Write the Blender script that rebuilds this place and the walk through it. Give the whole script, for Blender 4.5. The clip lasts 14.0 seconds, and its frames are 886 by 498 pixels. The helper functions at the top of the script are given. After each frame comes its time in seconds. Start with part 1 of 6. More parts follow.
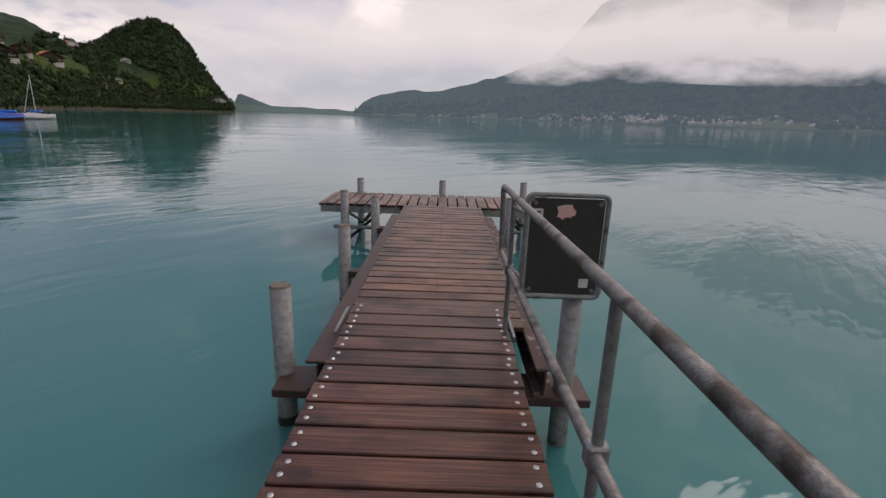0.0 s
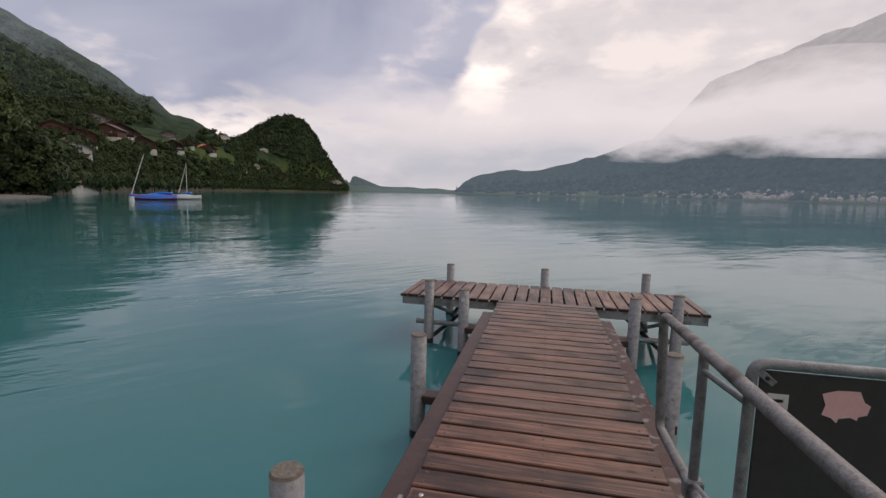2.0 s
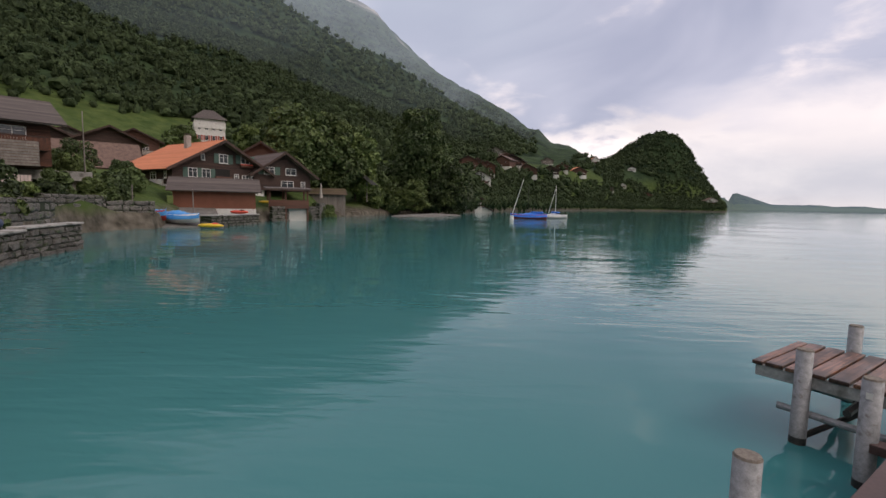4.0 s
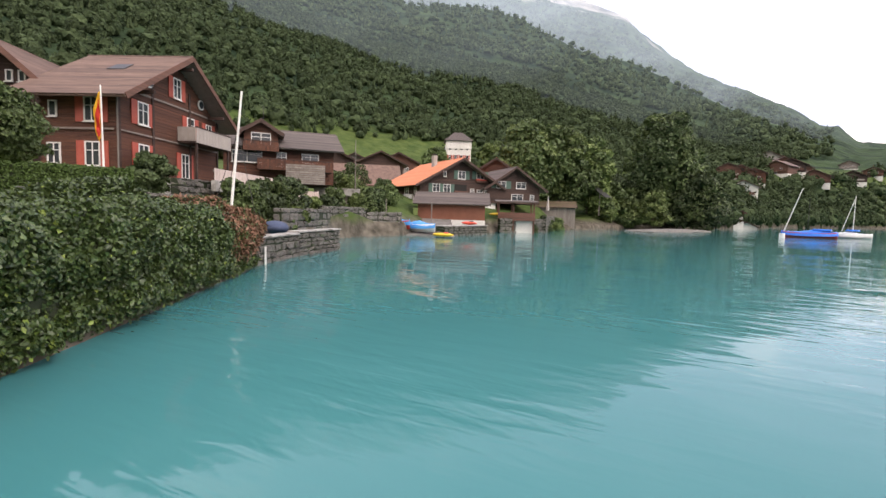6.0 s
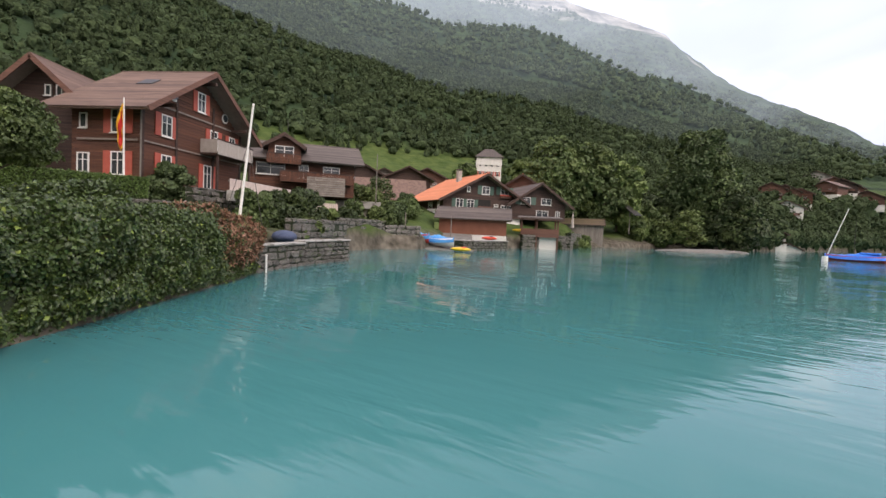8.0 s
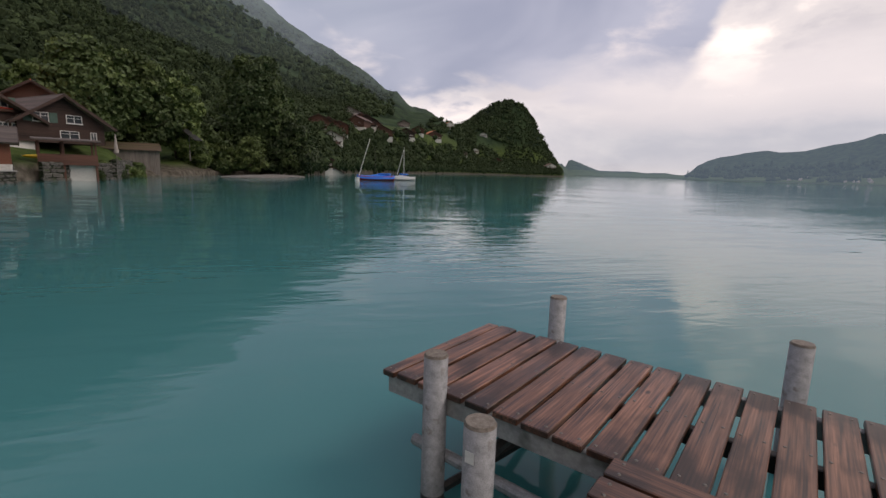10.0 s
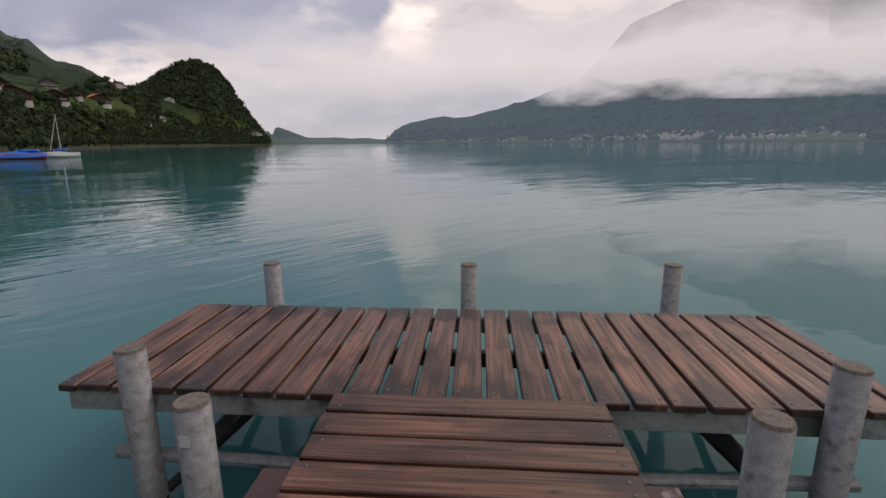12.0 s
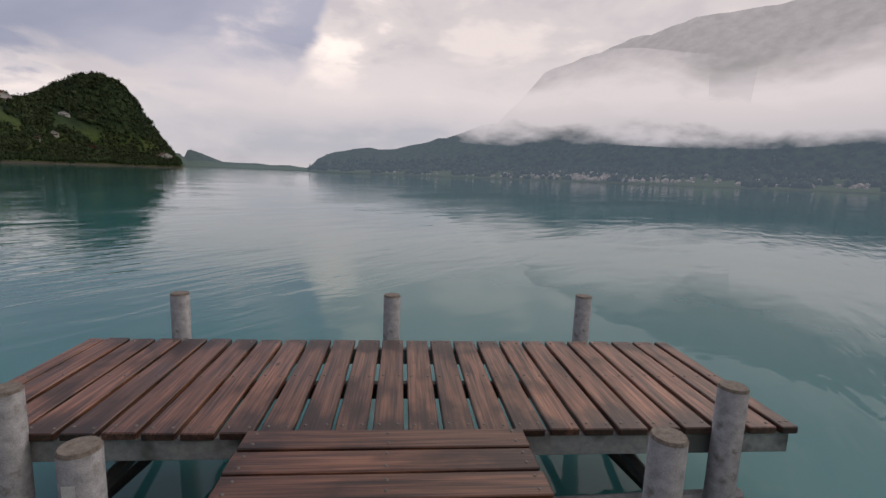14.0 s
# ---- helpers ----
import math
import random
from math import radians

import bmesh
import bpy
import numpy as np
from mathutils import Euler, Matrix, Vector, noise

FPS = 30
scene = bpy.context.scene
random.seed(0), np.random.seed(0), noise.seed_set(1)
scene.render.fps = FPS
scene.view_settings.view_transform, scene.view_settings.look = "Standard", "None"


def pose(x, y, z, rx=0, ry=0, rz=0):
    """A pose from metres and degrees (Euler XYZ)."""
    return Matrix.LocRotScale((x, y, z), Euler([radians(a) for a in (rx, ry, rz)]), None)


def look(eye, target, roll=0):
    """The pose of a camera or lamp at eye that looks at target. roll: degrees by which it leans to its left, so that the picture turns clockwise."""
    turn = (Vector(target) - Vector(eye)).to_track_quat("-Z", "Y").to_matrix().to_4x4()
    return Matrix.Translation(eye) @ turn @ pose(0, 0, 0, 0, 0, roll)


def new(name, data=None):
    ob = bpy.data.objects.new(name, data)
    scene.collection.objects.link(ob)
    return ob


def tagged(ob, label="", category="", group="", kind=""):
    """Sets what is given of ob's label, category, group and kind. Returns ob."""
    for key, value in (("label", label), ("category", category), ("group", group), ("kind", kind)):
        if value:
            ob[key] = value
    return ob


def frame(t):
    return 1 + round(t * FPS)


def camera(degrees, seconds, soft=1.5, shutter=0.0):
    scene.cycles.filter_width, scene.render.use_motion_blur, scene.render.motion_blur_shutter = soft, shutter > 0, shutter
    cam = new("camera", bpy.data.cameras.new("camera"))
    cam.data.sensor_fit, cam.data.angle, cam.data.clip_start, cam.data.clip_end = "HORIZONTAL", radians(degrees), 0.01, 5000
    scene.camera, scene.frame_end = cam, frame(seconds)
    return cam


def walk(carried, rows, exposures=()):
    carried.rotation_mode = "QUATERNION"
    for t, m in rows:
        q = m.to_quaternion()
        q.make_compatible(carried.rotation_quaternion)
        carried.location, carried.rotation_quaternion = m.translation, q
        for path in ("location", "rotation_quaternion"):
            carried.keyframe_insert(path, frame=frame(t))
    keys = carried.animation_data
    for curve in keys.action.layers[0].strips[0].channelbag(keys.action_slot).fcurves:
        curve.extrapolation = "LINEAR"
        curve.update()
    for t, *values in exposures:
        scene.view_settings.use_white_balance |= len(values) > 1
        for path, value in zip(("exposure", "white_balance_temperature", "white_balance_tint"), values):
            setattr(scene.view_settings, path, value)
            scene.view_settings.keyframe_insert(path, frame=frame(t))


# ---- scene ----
cam = camera(86.6, 14.0)
PATH = [
    (0, (0.064, -9.087, 1.672), (0.058, -7.161, 1.135), 1.9),
    (0.5, (0.063, -8.644, 1.66), (0.024, -6.698, 1.2), 1.7),
    (1, (0.054, -8.262, 1.673), (-0.027, -6.306, 1.267), 1.3),
    (1.5, (0.018, -7.929, 1.702), (-0.243, -5.972, 1.387), 1.5),
    (2, (-0.051, -7.581, 1.711), (-0.475, -5.641, 1.476), 1.4),
    (2.5, (-0.072, -7.242, 1.7), (-0.73, -5.363, 1.518), 0.8),
    (3, (-0.11, -6.919, 1.683), (-1.05, -5.161, 1.518), 1.5),
    (3.5, (-0.18, -6.541, 1.698), (-1.479, -5.029, 1.531), 2),
    (4, (-0.12, -6.193, 1.755), (-1.745, -5.041, 1.568), 1.1),
    (4.2, (-0.098, -6.097, 1.788), (-1.786, -5.042, 1.599), 1.7),
    (6.3, (-0.08, -4.3, 1.68), (-2.071, -4.156, 1.553), 1.4),
    (6.5, (-0.08, -4.15, 1.67), (-2.076, -4.064, 1.563), 1.4),
    (7, (-0.08, -3.78, 1.64), (-2.077, -3.853, 1.568), 1.6),
    (7.2, (-0.09, -3.62, 1.62), (-2.085, -3.747, 1.555), 1.9),
    (9.3, (-0.238, -2.407, 1.452), (-1.913, -1.338, 1.23), 3),
    (9.5, (-0.214, -2.359, 1.438), (-1.775, -1.136, 1.182), 2.6),
    (10, (-0.114, -2.335, 1.431), (-1.322, -0.774, 1.106), 1.8),
    (10.5, (-0.046, -2.323, 1.406), (-0.922, -0.57, 1.011), 1.2),
    (11, (0.011, -2.339, 1.388), (-0.571, -0.477, 0.949), 0.3),
    (11.5, (0.048, -2.37, 1.391), (-0.278, -0.451, 0.928), -0.3),
    (12, (0.051, -2.382, 1.385), (-0.097, -0.437, 0.944), -0.3),
    (12.5, (0.054, -2.393, 1.388), (0.02, -0.431, 0.997), -0.4),
    (13, (0.043, -2.409, 1.391), (0.089, -0.441, 1.041), 0.3),
    (13.5, (0.046, -2.42, 1.39), (0.144, -0.449, 1.067), 1.4),
    (14, (0.047, -2.426, 1.389), (0.223, -0.457, 1.084), 2.2),
]
walk(cam, [(t, look(eye, target, roll)) for t, eye, target, roll in PATH],
     exposures=[(t, s, 6600, 17) for t, s in ((0.0, 0.05), (3.0, 0.15), (4.2, 0.5), (6.3, 1.6), (7.2, 1.6), (9.3, 0.42), (9.8, 0.22), (10.5, 0.05), (14.0, -0.05))])

WATER_Z = -0.8

# ---- world and sun ----
world = bpy.data.worlds.new("overcast_sky")
scene.world = world
world.use_nodes = True
wn, wl = world.node_tree.nodes, world.node_tree.links
wn.clear()


def wnode(kind, **props):
    n = wn.new(kind)
    for k, v in props.items():
        n.inputs[k].default_value = v
    return n


sky = wn.new("ShaderNodeTexSky")
sky.sky_type, sky.sun_disc = "NISHITA", False
sky.sun_elevation, sky.sun_rotation = radians(14), radians(60)
sky.sun_intensity = 0.5
skylev = wn.new("ShaderNodeVectorMath")
skylev.operation = "SCALE"
skylev.inputs["Scale"].default_value = 0.09
wl.new(sky.outputs[0], skylev.inputs[0])
coord = wn.new("ShaderNodeTexCoord")
sep = wn.new("ShaderNodeSeparateXYZ")
wl.new(coord.outputs["Generated"], sep.inputs[0])
# cloud fields, flattened towards the horizon
stretch = wn.new("ShaderNodeMapping")
stretch.inputs["Scale"].default_value = (1.0, 1.0, 2.3)
wl.new(coord.outputs["Generated"], stretch.inputs[0])
big = wnode("ShaderNodeTexNoise", Scale=2.1, Detail=4.0, Roughness=0.5, Distortion=0.5)
fine = wnode("ShaderNodeTexNoise", Scale=5.5, Detail=8.0, Roughness=0.55, Distortion=0.25)
for n in (big, fine):
    wl.new(stretch.outputs[0], n.inputs["Vector"])


def wmath(op, a, b, clamp=False):
    n = wn.new("ShaderNodeMath")
    n.operation, n.use_clamp = op, clamp
    for i, v in enumerate((a, b)):
        if isinstance(v, (int, float)):
            n.inputs[i].default_value = v
        else:
            wl.new(v, n.inputs[i])
    return n.outputs[0]


def wramp(fac, stops):
    r = wn.new("ShaderNodeValToRGB")
    r.color_ramp.interpolation = "EASE"
    els = r.color_ramp.elements
    while len(els) < len(stops):
        els.new(0.5)
    for e, (p, c) in zip(els, stops):
        e.position, e.color = p, (*c, 1)
    wl.new(fac, r.inputs[0])
    return r.outputs[0]


def wmix(fac, a, b):
    m = wn.new("ShaderNodeMix")
    m.data_type = "RGBA"
    for i, v in ((0, fac), (6, a), (7, b)):
        if isinstance(v, (int, float)):
            m.inputs[i].default_value = v
        elif isinstance(v, tuple):
            m.inputs[i].default_value = (*v, 1)
        else:
            wl.new(v, m.inputs[i])
    return m.outputs[2]


# a grey-blue clearing over the headland, cream cloud to the east, its edge climbing to the right
slope_x = wmath("MULTIPLY", wmath("MAXIMUM", wmath("ADD", sep.outputs[0], 0.23), 0.0), 1.9)
edge = wmath("SUBTRACT", sep.outputs[2], wmath("ADD", slope_x, 0.138))
billow = wmath("ADD", wmath("MULTIPLY", wmath("SUBTRACT", fine.outputs[0], 0.5), 0.22), wmath("MULTIPLY", wmath("SUBTRACT", big.outputs[0], 0.5), 0.15))
clear = wramp(wmath("ADD", wmath("ADD", edge, billow), 0.5), [(0.485, (0, 0, 0)), (0.535, (1, 1, 1))])
puffs = wramp(wmath("ADD", wmath("MULTIPLY", fine.outputs[0], 0.6), wmath("MULTIPLY", big.outputs[0], 0.4)), [(0.54, (0, 0, 0)), (0.70, (0.8, 0.8, 0.8))])
grey = wmix(puffs, wramp(big.outputs[0], [(0.35, (0.33, 0.36, 0.46)), (0.65, (0.47, 0.49, 0.58))]), (0.90, 0.82, 0.78))
cream = wramp(fine.outputs[0], [(0.34, (0.64, 0.61, 0.62)), (0.48, (0.82, 0.77, 0.74)), (0.62, (1.20, 1.08, 0.97))])
clouds = wmix(clear, cream, grey)
# low stratus over the far water
low = wramp(wmath("ADD", sep.outputs[2], wmath("MULTIPLY", wmath("SUBTRACT", fine.outputs[0], 0.5), 0.09)),
            [(0.0, (0, 0, 0)), (0.03, (1, 1, 1)), (0.095, (1, 1, 1)), (0.14, (0, 0, 0))])
clouds = wmix(low, clouds, wramp(fine.outputs[0], [(0.3, (0.62, 0.61, 0.64)), (0.7, (0.82, 0.785, 0.77))]))
allsky = wmix(0.93, skylev.outputs[0], clouds)
bg = wnode("ShaderNodeBackground", Strength=1.0)
wl.new(allsky, bg.inputs[0])
wout = wn.new("ShaderNodeOutputWorld")
wl.new(bg.outputs[0], wout.inputs[0])

sun_data = bpy.data.lights.new("sun", "SUN")
sun_data.energy, sun_data.angle, sun_data.color = 0.6, radians(25), (1.0, 0.93, 0.85)
sun = new("sun", sun_data)
sun.matrix_world = look((60, 60, 90), (0, 0, 0))

# ---- materials ----
MATS = {}


def mat(name, c1, c2=None, scale=6.0, rough=0.7, metal=0.0, bump=0.2, fine_scale=None, stretch_axis=None, vary=0.0, spec=0.5, lo=0.35, hi=0.65,
        stain=None, stain_scale=1.0, stain_at=0.58, dist=0.01):
    """Two-scale noise colour with relief, optional stains, and a shift of brightness from piece to piece."""
    m = bpy.data.materials.new(name)
    m.use_nodes = True
    nt = m.node_tree
    b = nt.nodes["Principled BSDF"]
    b.inputs["Roughness"].default_value, b.inputs["Metallic"].default_value = rough, metal
    b.inputs["Specular IOR Level"].default_value = spec
    tc = nt.nodes.new("ShaderNodeTexCoord")
    mp = nt.nodes.new("ShaderNodeMapping")
    nt.links.new(tc.outputs["Object"], mp.inputs[0])
    if stretch_axis is not None:
        s = [1.0, 1.0, 1.0]
        s[stretch_axis] = 0.06
        mp.inputs["Scale"].default_value = s
    oi = nt.nodes.new("ShaderNodeObjectInfo")
    geo = nt.nodes.new("ShaderNodeNewGeometry")
    rnd = nt.nodes.new("ShaderNodeMath")
    rnd.operation = "ADD"
    nt.links.new(oi.outputs["Random"], rnd.inputs[0])
    nt.links.new(geo.outputs["Random Per Island"], rnd.inputs[1])
    off = nt.nodes.new("ShaderNodeVectorMath")
    off.operation = "MULTIPLY_ADD"
    off.inputs[1].default_value = (1, 1, 1)
    nt.links.new(mp.outputs[0], off.inputs[0])
    sc = nt.nodes.new("ShaderNodeMath")
    sc.operation = "MULTIPLY"
    sc.inputs[1].default_value = 37.0 if vary else 0.0
    nt.links.new(rnd.outputs[0], sc.inputs[0])
    nt.links.new(sc.outputs[0], off.inputs[2])
    n1 = nt.nodes.new("ShaderNodeTexNoise")
    n1.inputs["Scale"].default_value, n1.inputs["Detail"].default_value = scale, 6
    n2 = nt.nodes.new("ShaderNodeTexNoise")
    n2.inputs["Scale"].default_value, n2.inputs["Detail"].default_value = fine_scale or scale * 7, 5
    for n in (n1, n2):
        nt.links.new(off.outputs[0], n.inputs["Vector"])
    add = nt.nodes.new("ShaderNodeMath")
    add.operation = "MULTIPLY_ADD"
    add.inputs[1].default_value = 0.5
    nt.links.new(n2.outputs[0], add.inputs[0])
    half = nt.nodes.new("ShaderNodeMath")
    half.operation = "MULTIPLY"
    half.inputs[1].default_value = 0.5
    nt.links.new(n1.outputs[0], half.inputs[0])
    nt.links.new(half.outputs[0], add.inputs[2])
    ramp = nt.nodes.new("ShaderNodeValToRGB")
    ramp.color_ramp.elements[0].position, ramp.color_ramp.elements[1].position = lo, hi
    ramp.color_ramp.elements[0].color = (*c1, 1)
    ramp.color_ramp.elements[1].color = (*(c2 or [v * 1.25 for v in c1]), 1)
    nt.links.new(add.outputs[0], ramp.inputs[0])
    col = ramp.outputs[0]
    if stain:
        n3 = nt.nodes.new("ShaderNodeTexNoise")
        n3.inputs["Scale"].default_value, n3.inputs["Detail"].default_value = stain_scale, 7
        nt.links.new(off.outputs[0], n3.inputs["Vector"])
        r3 = nt.nodes.new("ShaderNodeValToRGB")
        r3.color_ramp.elements[0].position, r3.color_ramp.elements[1].position = stain_at, stain_at + 0.1
        nt.links.new(n3.outputs[0], r3.inputs[0])
        mx = nt.nodes.new("ShaderNodeMix")
        mx.data_type = "RGBA"
        nt.links.new(r3.outputs[0], mx.inputs[0])
        nt.links.new(col, mx.inputs[6])
        mx.inputs[7].default_value = (*stain, 1)
        col = mx.outputs[2]
    if vary:
        hv = nt.nodes.new("ShaderNodeHueSaturation")
        mr = nt.nodes.new("ShaderNodeMapRange")
        mr.inputs["From Max"].default_value = 2.0
        mr.inputs["To Min"].default_value, mr.inputs["To Max"].default_value = 1 - vary, 1 + vary
        nt.links.new(rnd.outputs[0], mr.inputs[0])
        nt.links.new(mr.outputs[0], hv.inputs["Value"])
        nt.links.new(col, hv.inputs["Color"])
        col = hv.outputs[0]
    nt.links.new(col, b.inputs["Base Color"])
    if bump:
        bp = nt.nodes.new("ShaderNodeBump")
        bp.inputs["Strength"].default_value, bp.inputs["Distance"].default_value = bump, dist
        nt.links.new(add.outputs[0], bp.inputs["Height"])
        nt.links.new(bp.outputs[0], b.inputs["Normal"])
    MATS[name] = m
    return m




def timber(name, axis, half, dark, mid, warm, rough, end_dirt):
    """Worn outdoor plank: fine grain and cracks along its length, damp blotches, knots, dirty ends."""
    m = bpy.data.materials.new(name)
    m.use_nodes = True
    t = m.node_tree
    b = t.nodes["Principled BSDF"]
    tcd = t.nodes.new("ShaderNodeTexCoord")
    oi = t.nodes.new("ShaderNodeObjectInfo")

    def mth(op, a, c, clamp=False):
        k = t.nodes.new("ShaderNodeMath")
        k.operation, k.use_clamp = op, clamp
        for n_, v in enumerate((a, c)):
            if isinstance(v, (int, float)):
                k.inputs[n_].default_value = v
            else:
                t.links.new(v, k.inputs[n_])
        return k.outputs[0]

    shift = t.nodes.new("ShaderNodeVectorMath")
    t.links.new(tcd.outputs["Object"], shift.inputs[0])
    t.links.new(mth("MULTIPLY", oi.outputs["Random"], 53.0), shift.inputs[1])

    def field(kind, scale, squeeze, detail=5.0):
        mp = t.nodes.new("ShaderNodeMapping")
        sc = [1.0, 1.0, 1.0]
        sc[axis] = squeeze
        mp.inputs["Scale"].default_value = sc
        t.links.new(shift.outputs[0], mp.inputs[0])
        n = t.nodes.new(kind)
        n.inputs["Scale"].default_value, n.inputs["Detail"].default_value = scale, detail
        t.links.new(mp.outputs[0], n.inputs["Vector"])
        return n.outputs[0]

    def ramp(fac, stops):
        r = t.nodes.new("ShaderNodeValToRGB")
        els = r.color_ramp.elements
        while len(els) < len(stops):
            els.new(0.5)
        for e, (p, c) in zip(els, stops):
            e.position, e.color = p, (*c, 1)
        t.links.new(fac, r.inputs[0])
        return r.outputs[0]

    def mix(fac, a, c):
        x = t.nodes.new("ShaderNodeMix")
        x.data_type = "RGBA"
        for n_, v in ((0, fac), (6, a), (7, c)):
            if isinstance(v, tuple):
                x.inputs[n_].default_value = (*v, 1)
            else:
                t.links.new(v, x.inputs[n_])
        return x.outputs[2]

    grain = field("ShaderNodeTexNoise", 95.0, 0.025, 4.0)
    bands = field("ShaderNodeTexNoise", 30.0, 0.05, 4.0)
    blotch = field("ShaderNodeTexNoise", 3.6, 0.55, 6.0)
    crack = field("ShaderNodeTexNoise", 60.0, 0.018, 2.0)
    knot = field("ShaderNodeTexVoronoi", 5.5, 0.45, 0.0)
    tone = mth("ADD", mth("MULTIPLY", grain, 0.55), mth("MULTIPLY", bands, 0.45))
    col = ramp(tone, [(0.36, dark), (0.50, mid), (0.64, warm)])
    sepd = t.nodes.new("ShaderNodeSeparateXYZ")
    t.links.new(tcd.outputs["Object"], sepd.inputs[0])
    reach = mth("DIVIDE", mth("ABSOLUTE", sepd.outputs[axis], 0.0), half)
    dirt = mth("ADD", blotch, mth("MULTIPLY", mth("MAXIMUM", mth("SUBTRACT", reach, 0.55), 0.0), end_dirt))
    damp = ramp(dirt, [(0.53, (0, 0, 0)), (0.68, (0.82, 0.82, 0.82))])
    grime = tuple(v * 0.55 for v in dark)
    col = mix(damp, col, grime)
    col = mix(ramp(crack, [(0.66, (0, 0, 0)), (0.70, (0.85, 0.85, 0.85))]), col, tuple(v * 0.3 for v in dark))
    col = mix(ramp(knot, [(0.05, (0.9, 0.9, 0.9)), (0.11, (0, 0, 0))]), col, tuple(v * 0.4 for v in dark))
    hv = t.nodes.new("ShaderNodeHueSaturation")
    t.links.new(mth("ADD", mth("MULTIPLY", oi.outputs["Random"], 0.6), 0.7), hv.inputs["Value"])
    t.links.new(col, hv.inputs["Color"])
    t.links.new(hv.outputs[0], b.inputs["Base Color"])
    t.links.new(mth("ADD", mth("MULTIPLY", blotch, 0.4), rough - 0.2), b.inputs["Roughness"])
    bp = t.nodes.new("ShaderNodeBump")
    bp.inputs["Strength"].default_value, bp.inputs["Distance"].default_value = 0.45, 0.004
    t.links.new(mth("SUBTRACT", tone, mth("MULTIPLY", crack, 0.4)), bp.inputs["Height"])
    t.links.new(bp.outputs[0], b.inputs["Normal"])
    return m


deck_x = timber("deck_wood_across", 0, 0.75, (0.036, 0.017, 0.011), (0.14, 0.060, 0.034), (0.28, 0.130, 0.076), 0.40, 0.26)
deck_y = timber("deck_wood_along", 1, 0.72, (0.036, 0.017, 0.011), (0.155, 0.067, 0.038), (0.31, 0.145, 0.085), 0.40, 0.40)
gang_wood = timber("gangway_wood", 0, 0.655, (0.034, 0.013, 0.009), (0.105, 0.042, 0.026), (0.19, 0.080, 0.048), 0.36, 0.15)
galv = mat("galvanised_steel", (0.17, 0.175, 0.178), (0.34, 0.345, 0.35), 24, 0.55, 0.35, 0.2, stain=(0.12, 0.105, 0.09), stain_scale=9, stain_at=0.6)
post_cap = mat("lichened_post_top", (0.10, 0.08, 0.065), (0.26, 0.23, 0.19), 40, 0.9, bump=0.5)
beam_paint = mat("brown_painted_steel", (0.055, 0.026, 0.022), (0.085, 0.045, 0.038), 5, 0.5, 0.0, 0.15, stain=(0.10, 0.07, 0.055), stain_scale=6, stain_at=0.62)
rust_beam = mat("lichened_brown_steel", (0.07, 0.035, 0.03), (0.11, 0.07, 0.06), 8, 0.7, 0.0, 0.3, stain=(0.26, 0.23, 0.2), stain_scale=11, stain_at=0.56)
fascia = mat("weathered_pale_steel", (0.22, 0.22, 0.22), (0.38, 0.38, 0.37), 5, 0.6, 0.2, 0.2, stain=(0.13, 0.13, 0.12), stain_scale=3, stain_at=0.55)
dark_steel = mat("dark_wet_steel", (0.02, 0.02, 0.02), (0.05, 0.045, 0.04), 7, 0.5, 0.2, 0.2)
screw = mat("stainless_screw", (0.5, 0.5, 0.5), (0.65, 0.65, 0.65), 30, 0.3, 0.9, 0.0)
dull_screw = mat("dull_screw", (0.10, 0.09, 0.08), (0.2, 0.18, 0.16), 30, 0.4, 0.6, 0.0)
sign_face = mat("dark_sign_back", (0.030, 0.029, 0.027), (0.045, 0.043, 0.04), 3, 0.55, 0.0, 0.05, stain=(0.09, 0.085, 0.08), stain_scale=30, stain_at=0.72)
pink = mat("faded_pink_sticker", (0.72, 0.42, 0.40), (0.78, 0.50, 0.48), 12, 0.6, bump=0)
white_sticker = mat("dirty_white_sticker", (0.55, 0.54, 0.51), (0.7, 0.69, 0.66), 12, 0.6, bump=0)
rock = mat("bank_stone", (0.055, 0.05, 0.044), (0.20, 0.185, 0.165), 3, 0.9, bump=0.9, vary=0.5, dist=0.12, stain=(0.07, 0.09, 0.04), stain_scale=1.5)
concrete = mat("grey_concrete", (0.26, 0.25, 0.23), (0.42, 0.40, 0.37), 1.5, 0.9, bump=0.3, stain=(0.15, 0.14, 0.12), stain_scale=0.9)
render_white = mat("white_render", (0.60, 0.58, 0.54), (0.75, 0.73, 0.69), 1.0, 0.9, bump=0.1, stain=(0.5, 0.47, 0.42), stain_scale=0.7)
gravel_m = mat("gravel", (0.09, 0.085, 0.075), (0.22, 0.205, 0.185), 2, 0.95, bump=0.8, fine_scale=30)
log_red = mat("red_brown_boards", (0.040, 0.017, 0.011), (0.135, 0.052, 0.028), 1.5, 0.8, stretch_axis=0, fine_scale=12, vary=0.25, bump=0.4)
log_dark = mat("dark_brown_boards", (0.026, 0.015, 0.012), (0.075, 0.042, 0.032), 1.5, 0.8, stretch_axis=0, fine_scale=12, vary=0.25, bump=0.4)
log_brown = mat("brown_boards", (0.085, 0.042, 0.030), (0.16, 0.075, 0.052), 1.5, 0.8, stretch_axis=0, fine_scale=12, vary=0.2, bump=0.4)
log_grey = mat("grey_weathered_boards", (0.13, 0.11, 0.095), (0.27, 0.24, 0.21), 1.5, 0.85, stretch_axis=2, fine_scale=12, vary=0.25, bump=0.4)
